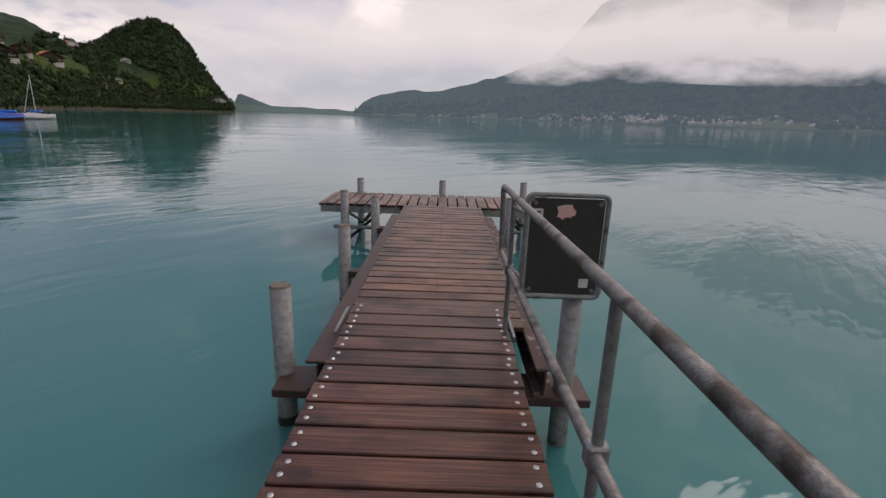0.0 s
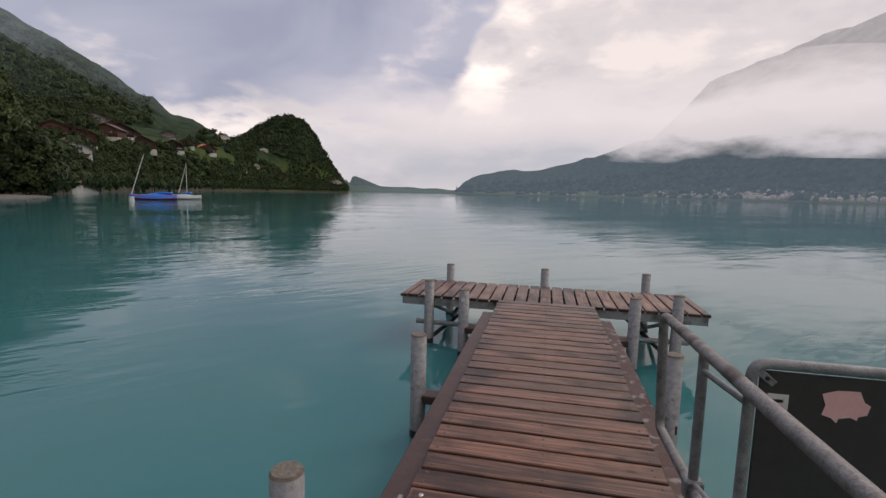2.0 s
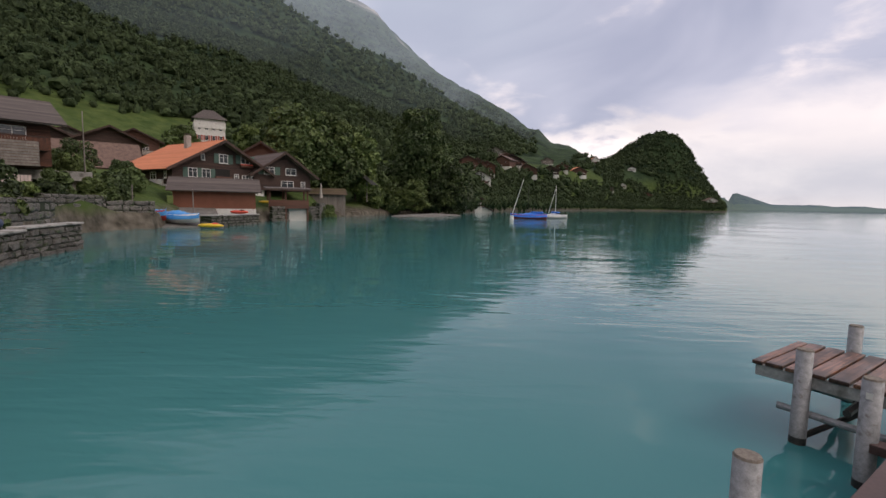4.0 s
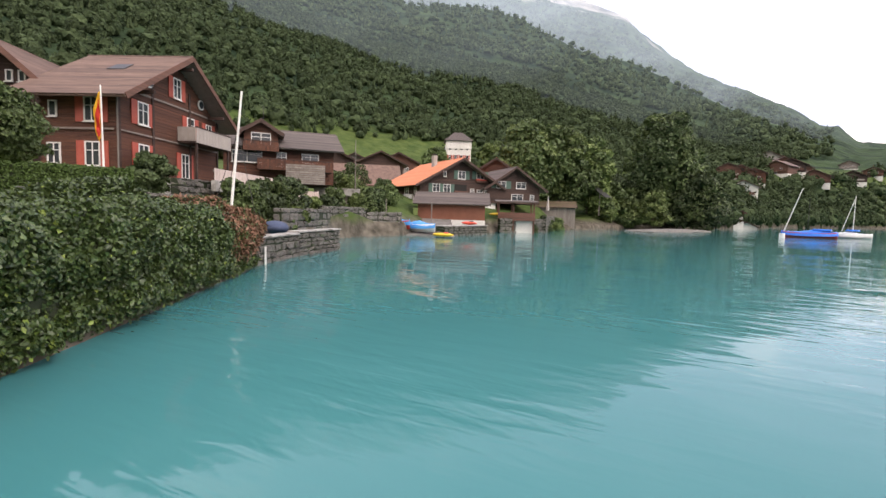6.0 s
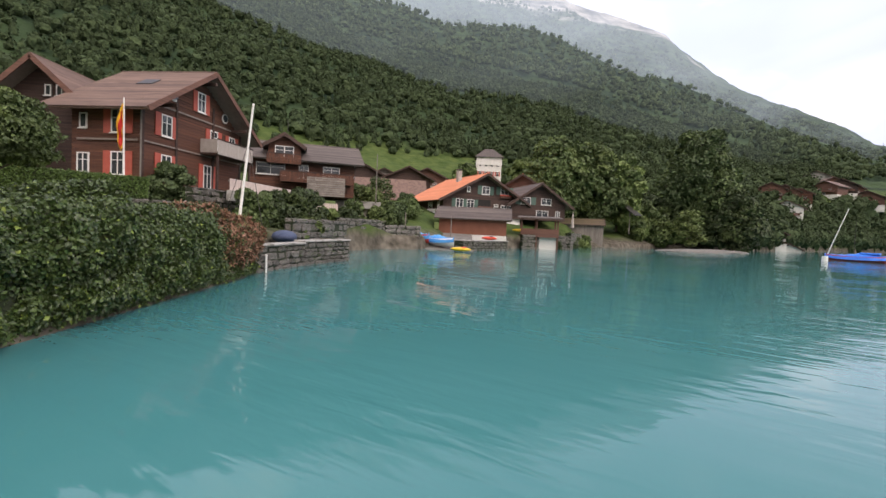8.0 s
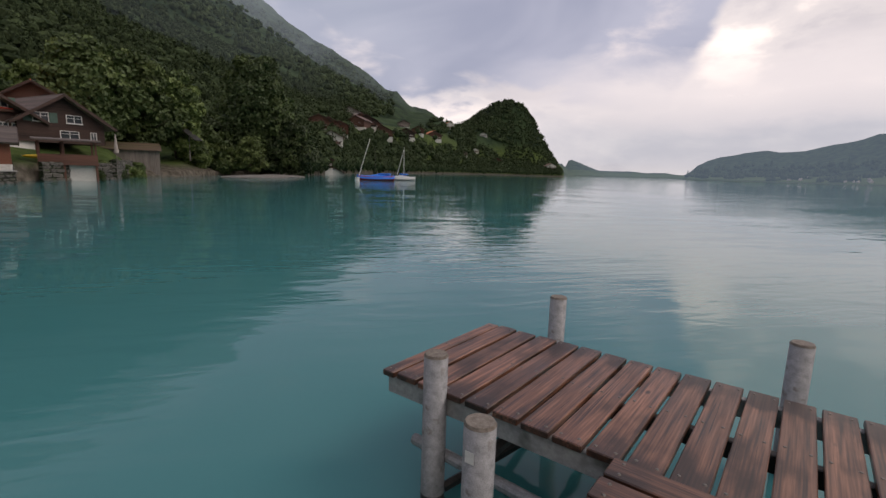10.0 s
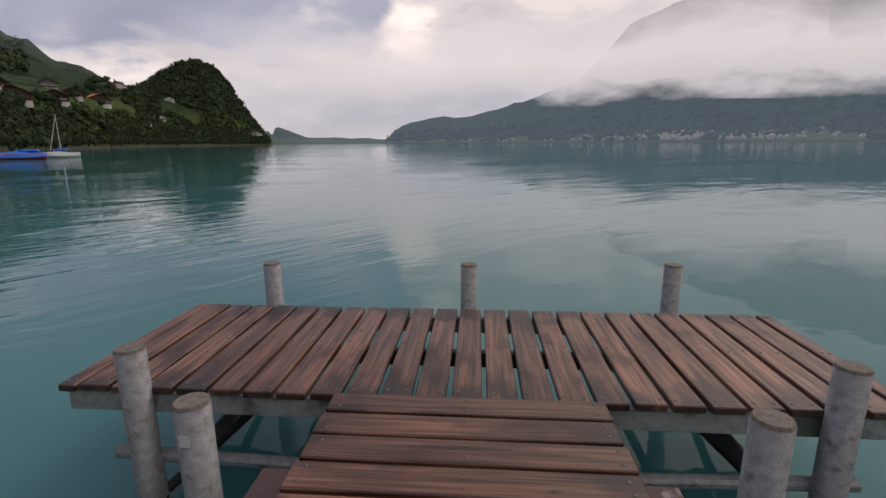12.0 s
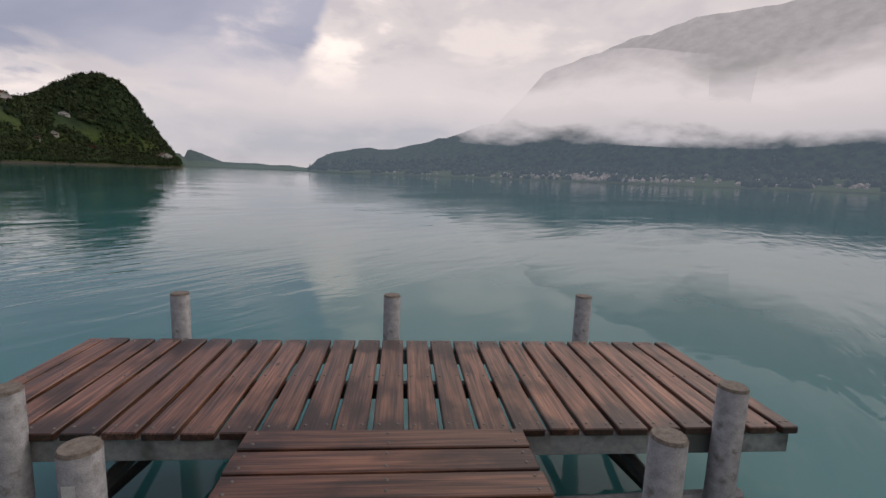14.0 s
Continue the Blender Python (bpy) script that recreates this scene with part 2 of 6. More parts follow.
shed_paint = mat("rust_red_boards", (0.19, 0.070, 0.038), (0.25, 0.095, 0.055), 1.2, 0.7, fine_scale=9, vary=0.08, bump=0.2)
roof_brown = mat("brown_roof_tiles", (0.070, 0.042, 0.032), (0.165, 0.105, 0.080), 2, 0.8, vary=0.5, bump=0.4, fine_scale=9)
roof_dark = mat("dark_roof_tiles", (0.045, 0.037, 0.034), (0.115, 0.092, 0.080), 2, 0.85, vary=0.5, bump=0.4, fine_scale=9)
roof_orange = mat("orange_roof_tiles", (0.52, 0.17, 0.075), (0.68, 0.25, 0.12), 2, 0.8, vary=0.12, bump=0.3, fine_scale=9)
roof_moss = mat("mossy_roof_tiles", (0.06, 0.042, 0.03), (0.13, 0.09, 0.055), 1.5, 0.9, vary=0.25, bump=0.4, stain=(0.08, 0.075, 0.025), stain_scale=0.8, stain_at=0.5)
shutter_red = mat("red_shutters", (0.33, 0.060, 0.038), (0.44, 0.10, 0.065), 3, 0.6, bump=0.1, vary=0.1)
shutter_green = mat("green_shutters", (0.05, 0.10, 0.08), (0.08, 0.14, 0.11), 3, 0.6, bump=0.1)
trim_white = mat("white_trim", (0.68, 0.66, 0.62), (0.78, 0.76, 0.73), 3, 0.6, bump=0.05)
soffit = mat("pale_soffit", (0.18, 0.145, 0.125), (0.27, 0.22, 0.19), 3, 0.8, bump=0.1)
glass = mat("window_glass", (0.03, 0.035, 0.04), (0.06, 0.065, 0.07), 0.5, 0.06, bump=0, spec=0.8)
# near-black fill: paints the shade inside openings, also the label print
dark_in = mat("opening_shade_and_print", (0.012, 0.011, 0.010), (0.02, 0.018, 0.016), 2, 0.9, bump=0)
rail_pale = mat("pale_balcony_boards", (0.30, 0.26, 0.23), (0.42, 0.37, 0.33), 3, 0.8, vary=0.1, bump=0.1)
pinkfence = mat("pale_pink_fence", (0.50, 0.40, 0.36), (0.62, 0.52, 0.47), 3, 0.8, vary=0.08, bump=0.1)
blue_tarp = mat("blue_tarpaulin", (0.012, 0.13, 0.62), (0.03, 0.22, 0.78), 2.5, 0.45, bump=0.6, dist=0.05, fine_scale=7)
sky_tarp = mat("light_blue_tarpaulin", (0.04, 0.24, 0.60), (0.08, 0.34, 0.72), 2.5, 0.5, bump=0.6, dist=0.05, fine_scale=7)
hull_red = mat("red_hull", (0.30, 0.03, 0.03), (0.4, 0.05, 0.04), 2, 0.35, bump=0)
hull_white = mat("white_hull", (0.65, 0.64, 0.62), (0.78, 0.77, 0.75), 2, 0.35, bump=0)
yellow_p = mat("yellow_plastic", (0.75, 0.48, 0.02), (0.85, 0.60, 0.05), 2, 0.4, bump=0)
red_p = mat("red_plastic", (0.65, 0.06, 0.03), (0.75, 0.10, 0.05), 2, 0.4, bump=0)
flag_y = mat("yellow_flag_cloth", (0.85, 0.50, 0.03), (0.9, 0.6, 0.05), 3, 0.8, bump=0.1)
flag_r = mat("red_flag_cloth", (0.65, 0.04, 0.03), (0.75, 0.08, 0.04), 3, 0.8, bump=0.1)
bark = mat("bark", (0.06, 0.045, 0.035), (0.15, 0.12, 0.095), 4, 0.95, bump=0.7, dist=0.03)
leaf_a = mat("leaf_green", (0.044, 0.071, 0.021), (0.10, 0.138, 0.044), 0.6, 0.6, bump=0, vary=0.55, spec=0.3)
leaf_b = mat("leaf_light_green", (0.072, 0.11, 0.028), (0.145, 0.185, 0.058), 0.6, 0.6, bump=0, vary=0.5, spec=0.3)
leaf_d = mat("leaf_deep_green", (0.028, 0.048, 0.016), (0.07, 0.098, 0.036), 0.6, 0.6, bump=0, vary=0.55, spec=0.3)
leaf_h = mat("ivy_leaf", (0.026, 0.056, 0.014), (0.105, 0.155, 0.04), 3.0, 0.42, bump=0, vary=0.6, spec=0.4)
leaf_y = mat("yellow_green_leaf", (0.13, 0.19, 0.03), (0.22, 0.28, 0.05), 3.0, 0.5, bump=0, vary=0.3, spec=0.4)
leaf_r = mat("russet_stem", (0.17, 0.08, 0.05), (0.27, 0.15, 0.09), 3.0, 0.7, bump=0, vary=0.4)
clipped = mat("clipped_hedge_leaf", (0.035, 0.068, 0.014), (0.08, 0.125, 0.026), 2.0, 0.6, bump=0, vary=0.4, spec=0.3)
# near-black core colour: paints the shade between leaves and between stones
shade_core = mat("painted_gap_shade", (0.010, 0.016, 0.006), (0.025, 0.035, 0.012), 3.0, 0.9, bump=0.3)
forest_m = mat("woodland_crowns", (0.016, 0.027, 0.013), (0.056, 0.076, 0.034), 0.12, 0.9, bump=0.6, vary=0.7, fine_scale=0.9, dist=1.2, spec=0.1)


# ---- mesh helpers ----
def part(name, bm, material, parent=None, label=""):
    me = bpy.data.meshes.new(name)
    bm.to_mesh(me)
    bm.free()
    me.materials.append(material)
    ob = new(name, me)
    if parent:
        ob.parent = parent
    if label:
        ob["label"] = label
    return ob


def piece(name, mesh, parent, m):
    ob = new(name, mesh)
    ob.parent = parent
    ob.matrix_basis = m
    return ob


def mesh_of(bm, material, name="piece"):
    me = bpy.data.meshes.new(name)
    bm.to_mesh(me)
    bm.free()
    me.materials.append(material)
    return me


def thing(name, label, category, loc=(0, 0, 0), rz=0, group="", kind=""):
    ob = new(name)
    ob.empty_display_size = 0.3
    ob.matrix_basis = pose(*loc, 0, 0, rz)
    return tagged(ob, label, category, group, kind)


def box(bm, x0, x1, y0, y1, z0, z1, bevel=0.0, m=None):
    r = bmesh.ops.create_cube(bm, size=1.0, matrix=Matrix.Translation(((x0 + x1) / 2, (y0 + y1) / 2, (z0 + z1) / 2)) @ Matrix.Diagonal((x1 - x0, y1 - y0, z1 - z0, 1)))
    if bevel:
        es = list({e for v in r["verts"] for e in v.link_edges})
        r = bmesh.ops.bevel(bm, geom=es, offset=bevel, segments=1, affect="EDGES")
    if m is not None:
        bmesh.ops.transform(bm, matrix=m, verts=list({v for v in r["verts"]}))
    return bm


def boxm(*a, **k):
    return box(bmesh.new(), *a, **k)


def tube(bm, p, q, r, r2=None, seg=12, caps=True):
    p, q = Vector(p), Vector(q)
    d = q - p
    m = Matrix.Translation((p + q) / 2) @ d.to_track_quat("Z", "Y").to_matrix().to_4x4()
    bmesh.ops.create_cone(bm, cap_ends=caps, segments=seg, radius1=r, radius2=r if r2 is None else r2, depth=d.length, matrix=m)
    return bm


def poly(bm, pts, thick=None):
    f = bm.faces.new([bm.verts.new(p) for p in pts])
    if thick:
        r = bmesh.ops.extrude_face_region(bm, geom=[f])
        bmesh.ops.translate(bm, vec=thick, verts=[v for v in r["geom"] if isinstance(v, bmesh.types.BMVert)])
    return bm


def smooth(ob):
    for p in ob.data.polygons:
        p.use_smooth = True
    return ob


def raw_mesh(name, verts, faces, material, shade=False):
    me = bpy.data.meshes.new(name)
    me.from_pydata(verts, [], faces)
    me.materials.append(material)
    if shade:
        me.polygons.foreach_set("use_smooth", [True] * len(me.polygons))
    me.update()
    return me


# ---- water ----
wm = bpy.data.materials.new("lake_water")
wm.use_nodes = True
nt = wm.node_tree
wb = nt.nodes["Principled BSDF"]
wb.inputs["Roughness"].default_value = 0.03
wb.inputs["IOR"].default_value = 1.33
tc = nt.nodes.new("ShaderNodeTexCoord")


def water_noise(scale, stretch3, detail, rot=0.0, distortion=0.0):
    turn = nt.nodes.new("ShaderNodeMapping")
    turn.inputs["Rotation"].default_value = (0, 0, rot)
    nt.links.new(tc.outputs["Object"], turn.inputs[0])
    mp = nt.nodes.new("ShaderNodeMapping")
    mp.inputs["Scale"].default_value = stretch3
    nt.links.new(turn.outputs[0], mp.inputs[0])
    n = nt.nodes.new("ShaderNodeTexNoise")
    n.inputs["Scale"].default_value, n.inputs["Detail"].default_value, n.inputs["Distortion"].default_value = scale, detail, distortion
    nt.links.new(mp.outputs[0], n.inputs["Vector"])
    return n.outputs[0]


def nmath(op, a, b):
    n = nt.nodes.new("ShaderNodeMath")
    n.operation = op
    for i, v in enumerate((a, b)):
        if isinstance(v, (int, float)):
            n.inputs[i].default_value = v
        else:
            nt.links.new(v, n.inputs[i])
    return n.outputs[0]


patch = nt.nodes.new("ShaderNodeMapRange")
patch.inputs["From Min"].default_value, patch.inputs["From Max"].default_value = 0.40, 0.60
nt.links.new(water_noise(0.09, (0.6, 1.3, 1), 3, -0.8, 0.6), patch.inputs[0])
swell = nmath("MULTIPLY", water_noise(0.5, (0.6, 1.3, 1), 2, -0.8, 0.4), 0.7)
ripple = nmath("MULTIPLY", nmath("MULTIPLY", water_noise(1.9, (0.35, 1.5, 1), 2, -0.95, 0.35), 0.62), patch.outputs[0])
cross = nmath("MULTIPLY", nmath("MULTIPLY", water_noise(3.4, (0.4, 1.3, 1), 2, -0.45, 0.3), 0.16), patch.outputs[0])
calm = nmath("MULTIPLY", water_noise(2.2, (0.8, 1.4, 1), 2, -0.8), 0.05)
height = nmath("ADD", nmath("ADD", nmath("ADD", swell, ripple), cross), calm)
wbump = nt.nodes.new("ShaderNodeBump")
wbump.inputs["Strength"].default_value, wbump.inputs["Distance"].default_value = 0.6, 0.055
nt.links.new(height, wbump.inputs["Height"])
nt.links.new(wbump.outputs[0], wb.inputs["Normal"])
wr = nt.nodes.new("ShaderNodeValToRGB")
wr.color_ramp.elements[0].position, wr.color_ramp.elements[1].position = 0.3, 0.7
wr.color_ramp.elements[0].color, wr.color_ramp.elements[1].color = (0.034, 0.146, 0.155, 1), (0.054, 0.202, 0.203, 1)
nt.links.new(water_noise(0.03, (1, 1, 1), 3), wr.inputs[0])
nt.links.new(wr.outputs[0], wb.inputs["Base Color"])
bm = bmesh.new()
bmesh.ops.create_circle(bm, cap_ends=True, segments=96, radius=4800)
water = part("water", bm, wm)
water.location = (0, 0, WATER_Z)
tagged(water, "calm turquoise glacial lake water with patches of ripples", "lake", kind="structure")

# ---- land: one sheet all round the lake, by bearing (degrees left of the pier's line) and distance ----
EYE0 = Vector((0, -4, 0))


def table(az, knots):
    xs = [k[0] for k in knots]
    return float(np.interp(az, xs, [k[1] for k in knots]))


SHORE = [(-105, 60), (-100, 400), (-90, 1300), (-50, 1700), (-30, 1900), (-10, 2400), (8, 3000), (12, 3300), (23.3, 3400), (23.9, 660), (26, 650), (30, 620), (35, 540), (38, 420),
         (45, 270), (52, 160), (57, 122), (62, 110), (66, 92), (68, 92), (70.5, 88), (72, 74), (76, 66), (79, 61), (85, 60), (87, 53), (89, 48), (93, 46), (97, 41), (100, 34), (104, 31), (107, 24)]
NEARBANK = [(-60, 2), (23, 2), (35, 1.5), (52, 0.8), (57, 0.1), (69, 0.1), (72, 1.0), (80, 0.9), (88, 0.4), (92, 0.6), (95, 1.6), (100, 0.4), (106, 0.9), (115, 1.1), (180, 0.2), (250, 0.2)]
YARD = [(-60, 6), (35, 8), (52, 5), (57, 2), (69, 2.5), (74, 3.4), (94, 3.4), (99, 2.2), (105, 1.3), (122, 1.3), (180, 1.0), (250, 1.5)]
MIDR = [(-90, 2300), (-30, 2450), (8, 3500), (23.3, 3700), (23.9, 690), (35, 590), (38, 480), (45, 330), (52, 260), (60, 210), (75, 175), (130, 150), (180, 200), (255, 200), (270, 2300)]
MIDE = [(-90, 1.8), (-20, 1.5), (8, 0.4), (23.3, 0.2), (23.9, 0.1), (26, 1.0), (35, 2.0), (38, 4.0), (45, 5.0), (52, 5.2), (60, 4.6), (75, 4.6), (95, 5.4), (130, 6), (180, 3), (270, 2)]
TOPR = [(-90, 3300), (-30, 3400), (8, 4200), (23.3, 4300), (23.9, 720), (34, 730), (38, 620), (45, 520), (60, 600), (130, 620), (180, 900), (255, 900), (270, 3300)]
TOPE = [(-90, 17), (-50, 18.5), (-38, 17.2), (-31, 16.7), (-23, 14.6), (-16, 12.0), (-11, 6.5), (-5, 4.6), (1, 3.0), (5, 2.9), (9.6, 1.9), (11, 0.35), (16, 0.4), (20, 0.7), (23.3, 1.9),
        (23.9, 0.1), (24.8, 1.9), (26.3, 4.1), (27.6, 6.2), (28.9, 7.7), (30.2, 8.2), (32, 7.8), (33.7, 6.9), (35.8, 5.4), (37, 5.0), (38.3, 5.9), (40, 5.6), (45, 5.4), (52, 8.0), (60, 11),
        (70, 14.8), (80, 17.2), (94, 19.6), (110, 23.5), (130, 25), (180, 14), (270, 16)]
BACKE = [(-90, 12), (23, 1), (30, 2), (36, 4), (40, 6.8), (42, 7.4), (43.6, 9.2), (45, 9.0), (52, 13.6), (57.5, 16.6), (60, 18.6), (63, 21.4), (69, 23.4), (74, 25.4), (80, 26.6), (94, 28), (110, 27), (130, 25), (180, 14), (270, 14)]


def shore(az):
    if 107 <= az <= 253:
        return 5.9 / -math.cos(radians(az))
    return table(az, SHORE) if az <= 107 else table(az - 360, SHORE)


def wrap(az):
    return az if az < 262 else az - 360


def land(az, r):
    """Height of the ground at a bearing and distance."""
    a = wrap(az % 360)
    r0 = shore(a) if a <= 253 else table(a - 360, SHORE)
    r1 = max(table(a, MIDR), r0 + 40)
    r2 = max(table(a, TOPR), r1 + 60)
    far = a < 23.6
    rs = [max(r0 - 60, 1), r0, r0 + 0.9, r0 + 16, r1, r2]
    hs = [-12, WATER_Z - 0.1, table(a, NEARBANK), table(a, YARD), math.tan(radians(table(a, MIDE))) * r1, math.tan(radians(table(a, TOPE))) * r2]
    if far:
        rs.append(r2 + 600), hs.append(hs[-1] * 0.9)
    else:
        r3 = max(1900, r2 + 600)
        hs.append(max(math.tan(radians(table(a, BACKE))) * r3, 0)), rs.append(r3)
        rs.append(r3 + 700), hs.append(hs[-1] * 0.85)
    h = float(np.interp(r, rs, hs))
    amp = min(max(r - r0 - 20, 0) * 0.03, 45 if r > r2 else 9) * (0.25 if a < 23.6 and r < r1 else 1)
    if amp > 0:
        p = Vector((r * math.cos(radians(a)), r * math.sin(radians(a)), 0)) / (60 if amp < 10 else 240)
        h += amp * noise.fractal(p, 0.9, 2.1, 5) * 0.7
    return h


def spot(az, r, lift=0.0):
    x, y = -r * math.sin(radians(az)), r * math.cos(radians(az))
    return Vector((EYE0.x + x, EYE0.y + y, land(az, r) + lift))


def bearing(x, y):
    dx, dy = x - EYE0.x, y - EYE0.y
    return math.degrees(math.atan2(-dx, dy)), math.hypot(dx, dy)


def ground_z(x, y):
    return land(*bearing(x, y))


azs = sorted(list(np.arange(-98, 23, 1.0)) + list(np.arange(23, 135, 0.35)) + list(np.arange(135, 262, 2.5)))
verts, faces = [], []
NR = 120
for a in azs:
    r0 = shore(a) if a <= 253 else table(a - 360, SHORE)
    rs = np.concatenate([[max(r0 - 40, 0.6), r0 - 0.05, r0 + 0.4, r0 + 0.9], r0 + 0.9 + (4700 - r0) * (np.linspace(0.02, 1, NR - 4) ** 3.0)])
    for r in rs:
        p = spot(a, float(r))
        verts.append(p)
for i in range(len(azs)):
    j = (i + 1) % len(azs)
    for k in range(NR - 1):
        faces.append((i * NR + k, j * NR + k, j * NR + k + 1, i * NR + k + 1))

gm = bpy.data.materials.new("alpine_ground")
gm.use_nodes = True
gt = gm.node_tree
gb = gt.nodes["Principled BSDF"]
gb.inputs["Roughness"].default_value = 0.95
gb.inputs["Specular IOR Level"].default_value = 0.1
gtc = gt.nodes.new("ShaderNodeTexCoord")
ggeo = gt.nodes.new("ShaderNodeNewGeometry")


def gnoise(scale, detail):
    n = gt.nodes.new("ShaderNodeTexNoise")
    n.inputs["Scale"].default_value, n.inputs["Detail"].default_value = scale, detail
    gt.links.new(gtc.outputs["Object"], n.inputs["Vector"])
    return n.outputs[0]


def gramp(fac, stops):
    r = gt.nodes.new("ShaderNodeValToRGB")
    els = r.color_ramp.elements
    while len(els) < len(stops):
        els.new(0.5)
    for e, (p, c) in zip(els, stops):
        e.position, e.color = p, (*c, 1)
    gt.links.new(fac, r.inputs[0])
    return r.outputs[0]


def gmix(fac, a, b):
    m = gt.nodes.new("ShaderNodeMix")
    m.data_type = "RGBA"
    for i, v in ((0, fac), (6, a), (7, b)):
        gt.links.new(v, m.inputs[i])
    return m.outputs[2]


grass = gramp(gnoise(0.25, 6), [(0.3, (0.040, 0.068, 0.018)), (0.7, (0.085, 0.115, 0.034))])
earth = gramp(gnoise(1.2, 8), [(0.3, (0.045, 0.04, 0.03)), (0.7, (0.17, 0.15, 0.12))])
woods = gramp(gnoise(0.03, 12), [(0.35, (0.010, 0.022, 0.012)), (0.65, (0.045, 0.072, 0.03))])
cliff = gramp(gnoise(0.015, 12), [(0.35, (0.10, 0.10, 0.10)), (0.65, (0.36, 0.34, 0.31))])
gsep = gt.nodes.new("ShaderNodeSeparateXYZ")
gt.links.new(gtc.outputs["Object"], gsep.inputs[0])
alt = gt.nodes.new("ShaderNodeMath")
alt.operation = "MULTIPLY_ADD"
gt.links.new(gnoise(0.008, 8), alt.inputs[0])
alt.inputs[1].default_value = 70.0
gt.links.new(gsep.outputs[2], alt.inputs[2])
up = gt.nodes.new("ShaderNodeMapRange")
up.inputs["From Min"].default_value, up.inputs["From Max"].default_value = 66, 80
gt.links.new(alt.outputs[0], up.inputs[0])
high = gt.nodes.new("ShaderNodeMapRange")
hn = gt.nodes.new("ShaderNodeMath")
hn.operation = "MULTIPLY_ADD"
gt.links.new(gnoise(0.006, 9), hn.inputs[0])
hn.inputs[1].default_value = 500.0
gt.links.new(gsep.outputs[2], hn.inputs[2])
high.inputs["From Min"].default_value, high.inputs["From Max"].default_value = 840, 900
gt.links.new(hn.outputs[0], high.inputs[0])
bank = gt.nodes.new("ShaderNodeMapRange")
bank.inputs["From Min"].default_value, bank.inputs["From Max"].default_value = 2.2, 1.2
bn_ = gt.nodes.new("ShaderNodeMath")
bn_.operation = "MULTIPLY_ADD"
gt.links.new(gnoise(0.4, 6), bn_.inputs[0])
bn_.inputs[1].default_value = 1.6
gt.links.new(gsep.outputs[2], bn_.inputs[2])
gt.links.new(bn_.outputs[0], bank.inputs[0])
gcol = gmix(high.outputs[0], gmix(up.outputs[0], gmix(bank.outputs[0], grass, earth), woods), cliff)
gt.links.new(gcol, gb.inputs["Base Color"])
gbump = gt.nodes.new("ShaderNodeBump")
gbump.inputs["Strength"].default_value, gbump.inputs["Distance"].default_value = 0.8, 6.0
gt.links.new(gnoise(0.05, 10), gbump.inputs["Height"])
gt.links.new(gbump.outputs[0], gb.inputs["Normal"])
ground = new("ground", raw_mesh("ground", verts, faces, gm, True))
tagged(ground, "grassy lake shore rising to wooded slopes and rocky mountains", "ground", kind="structure")


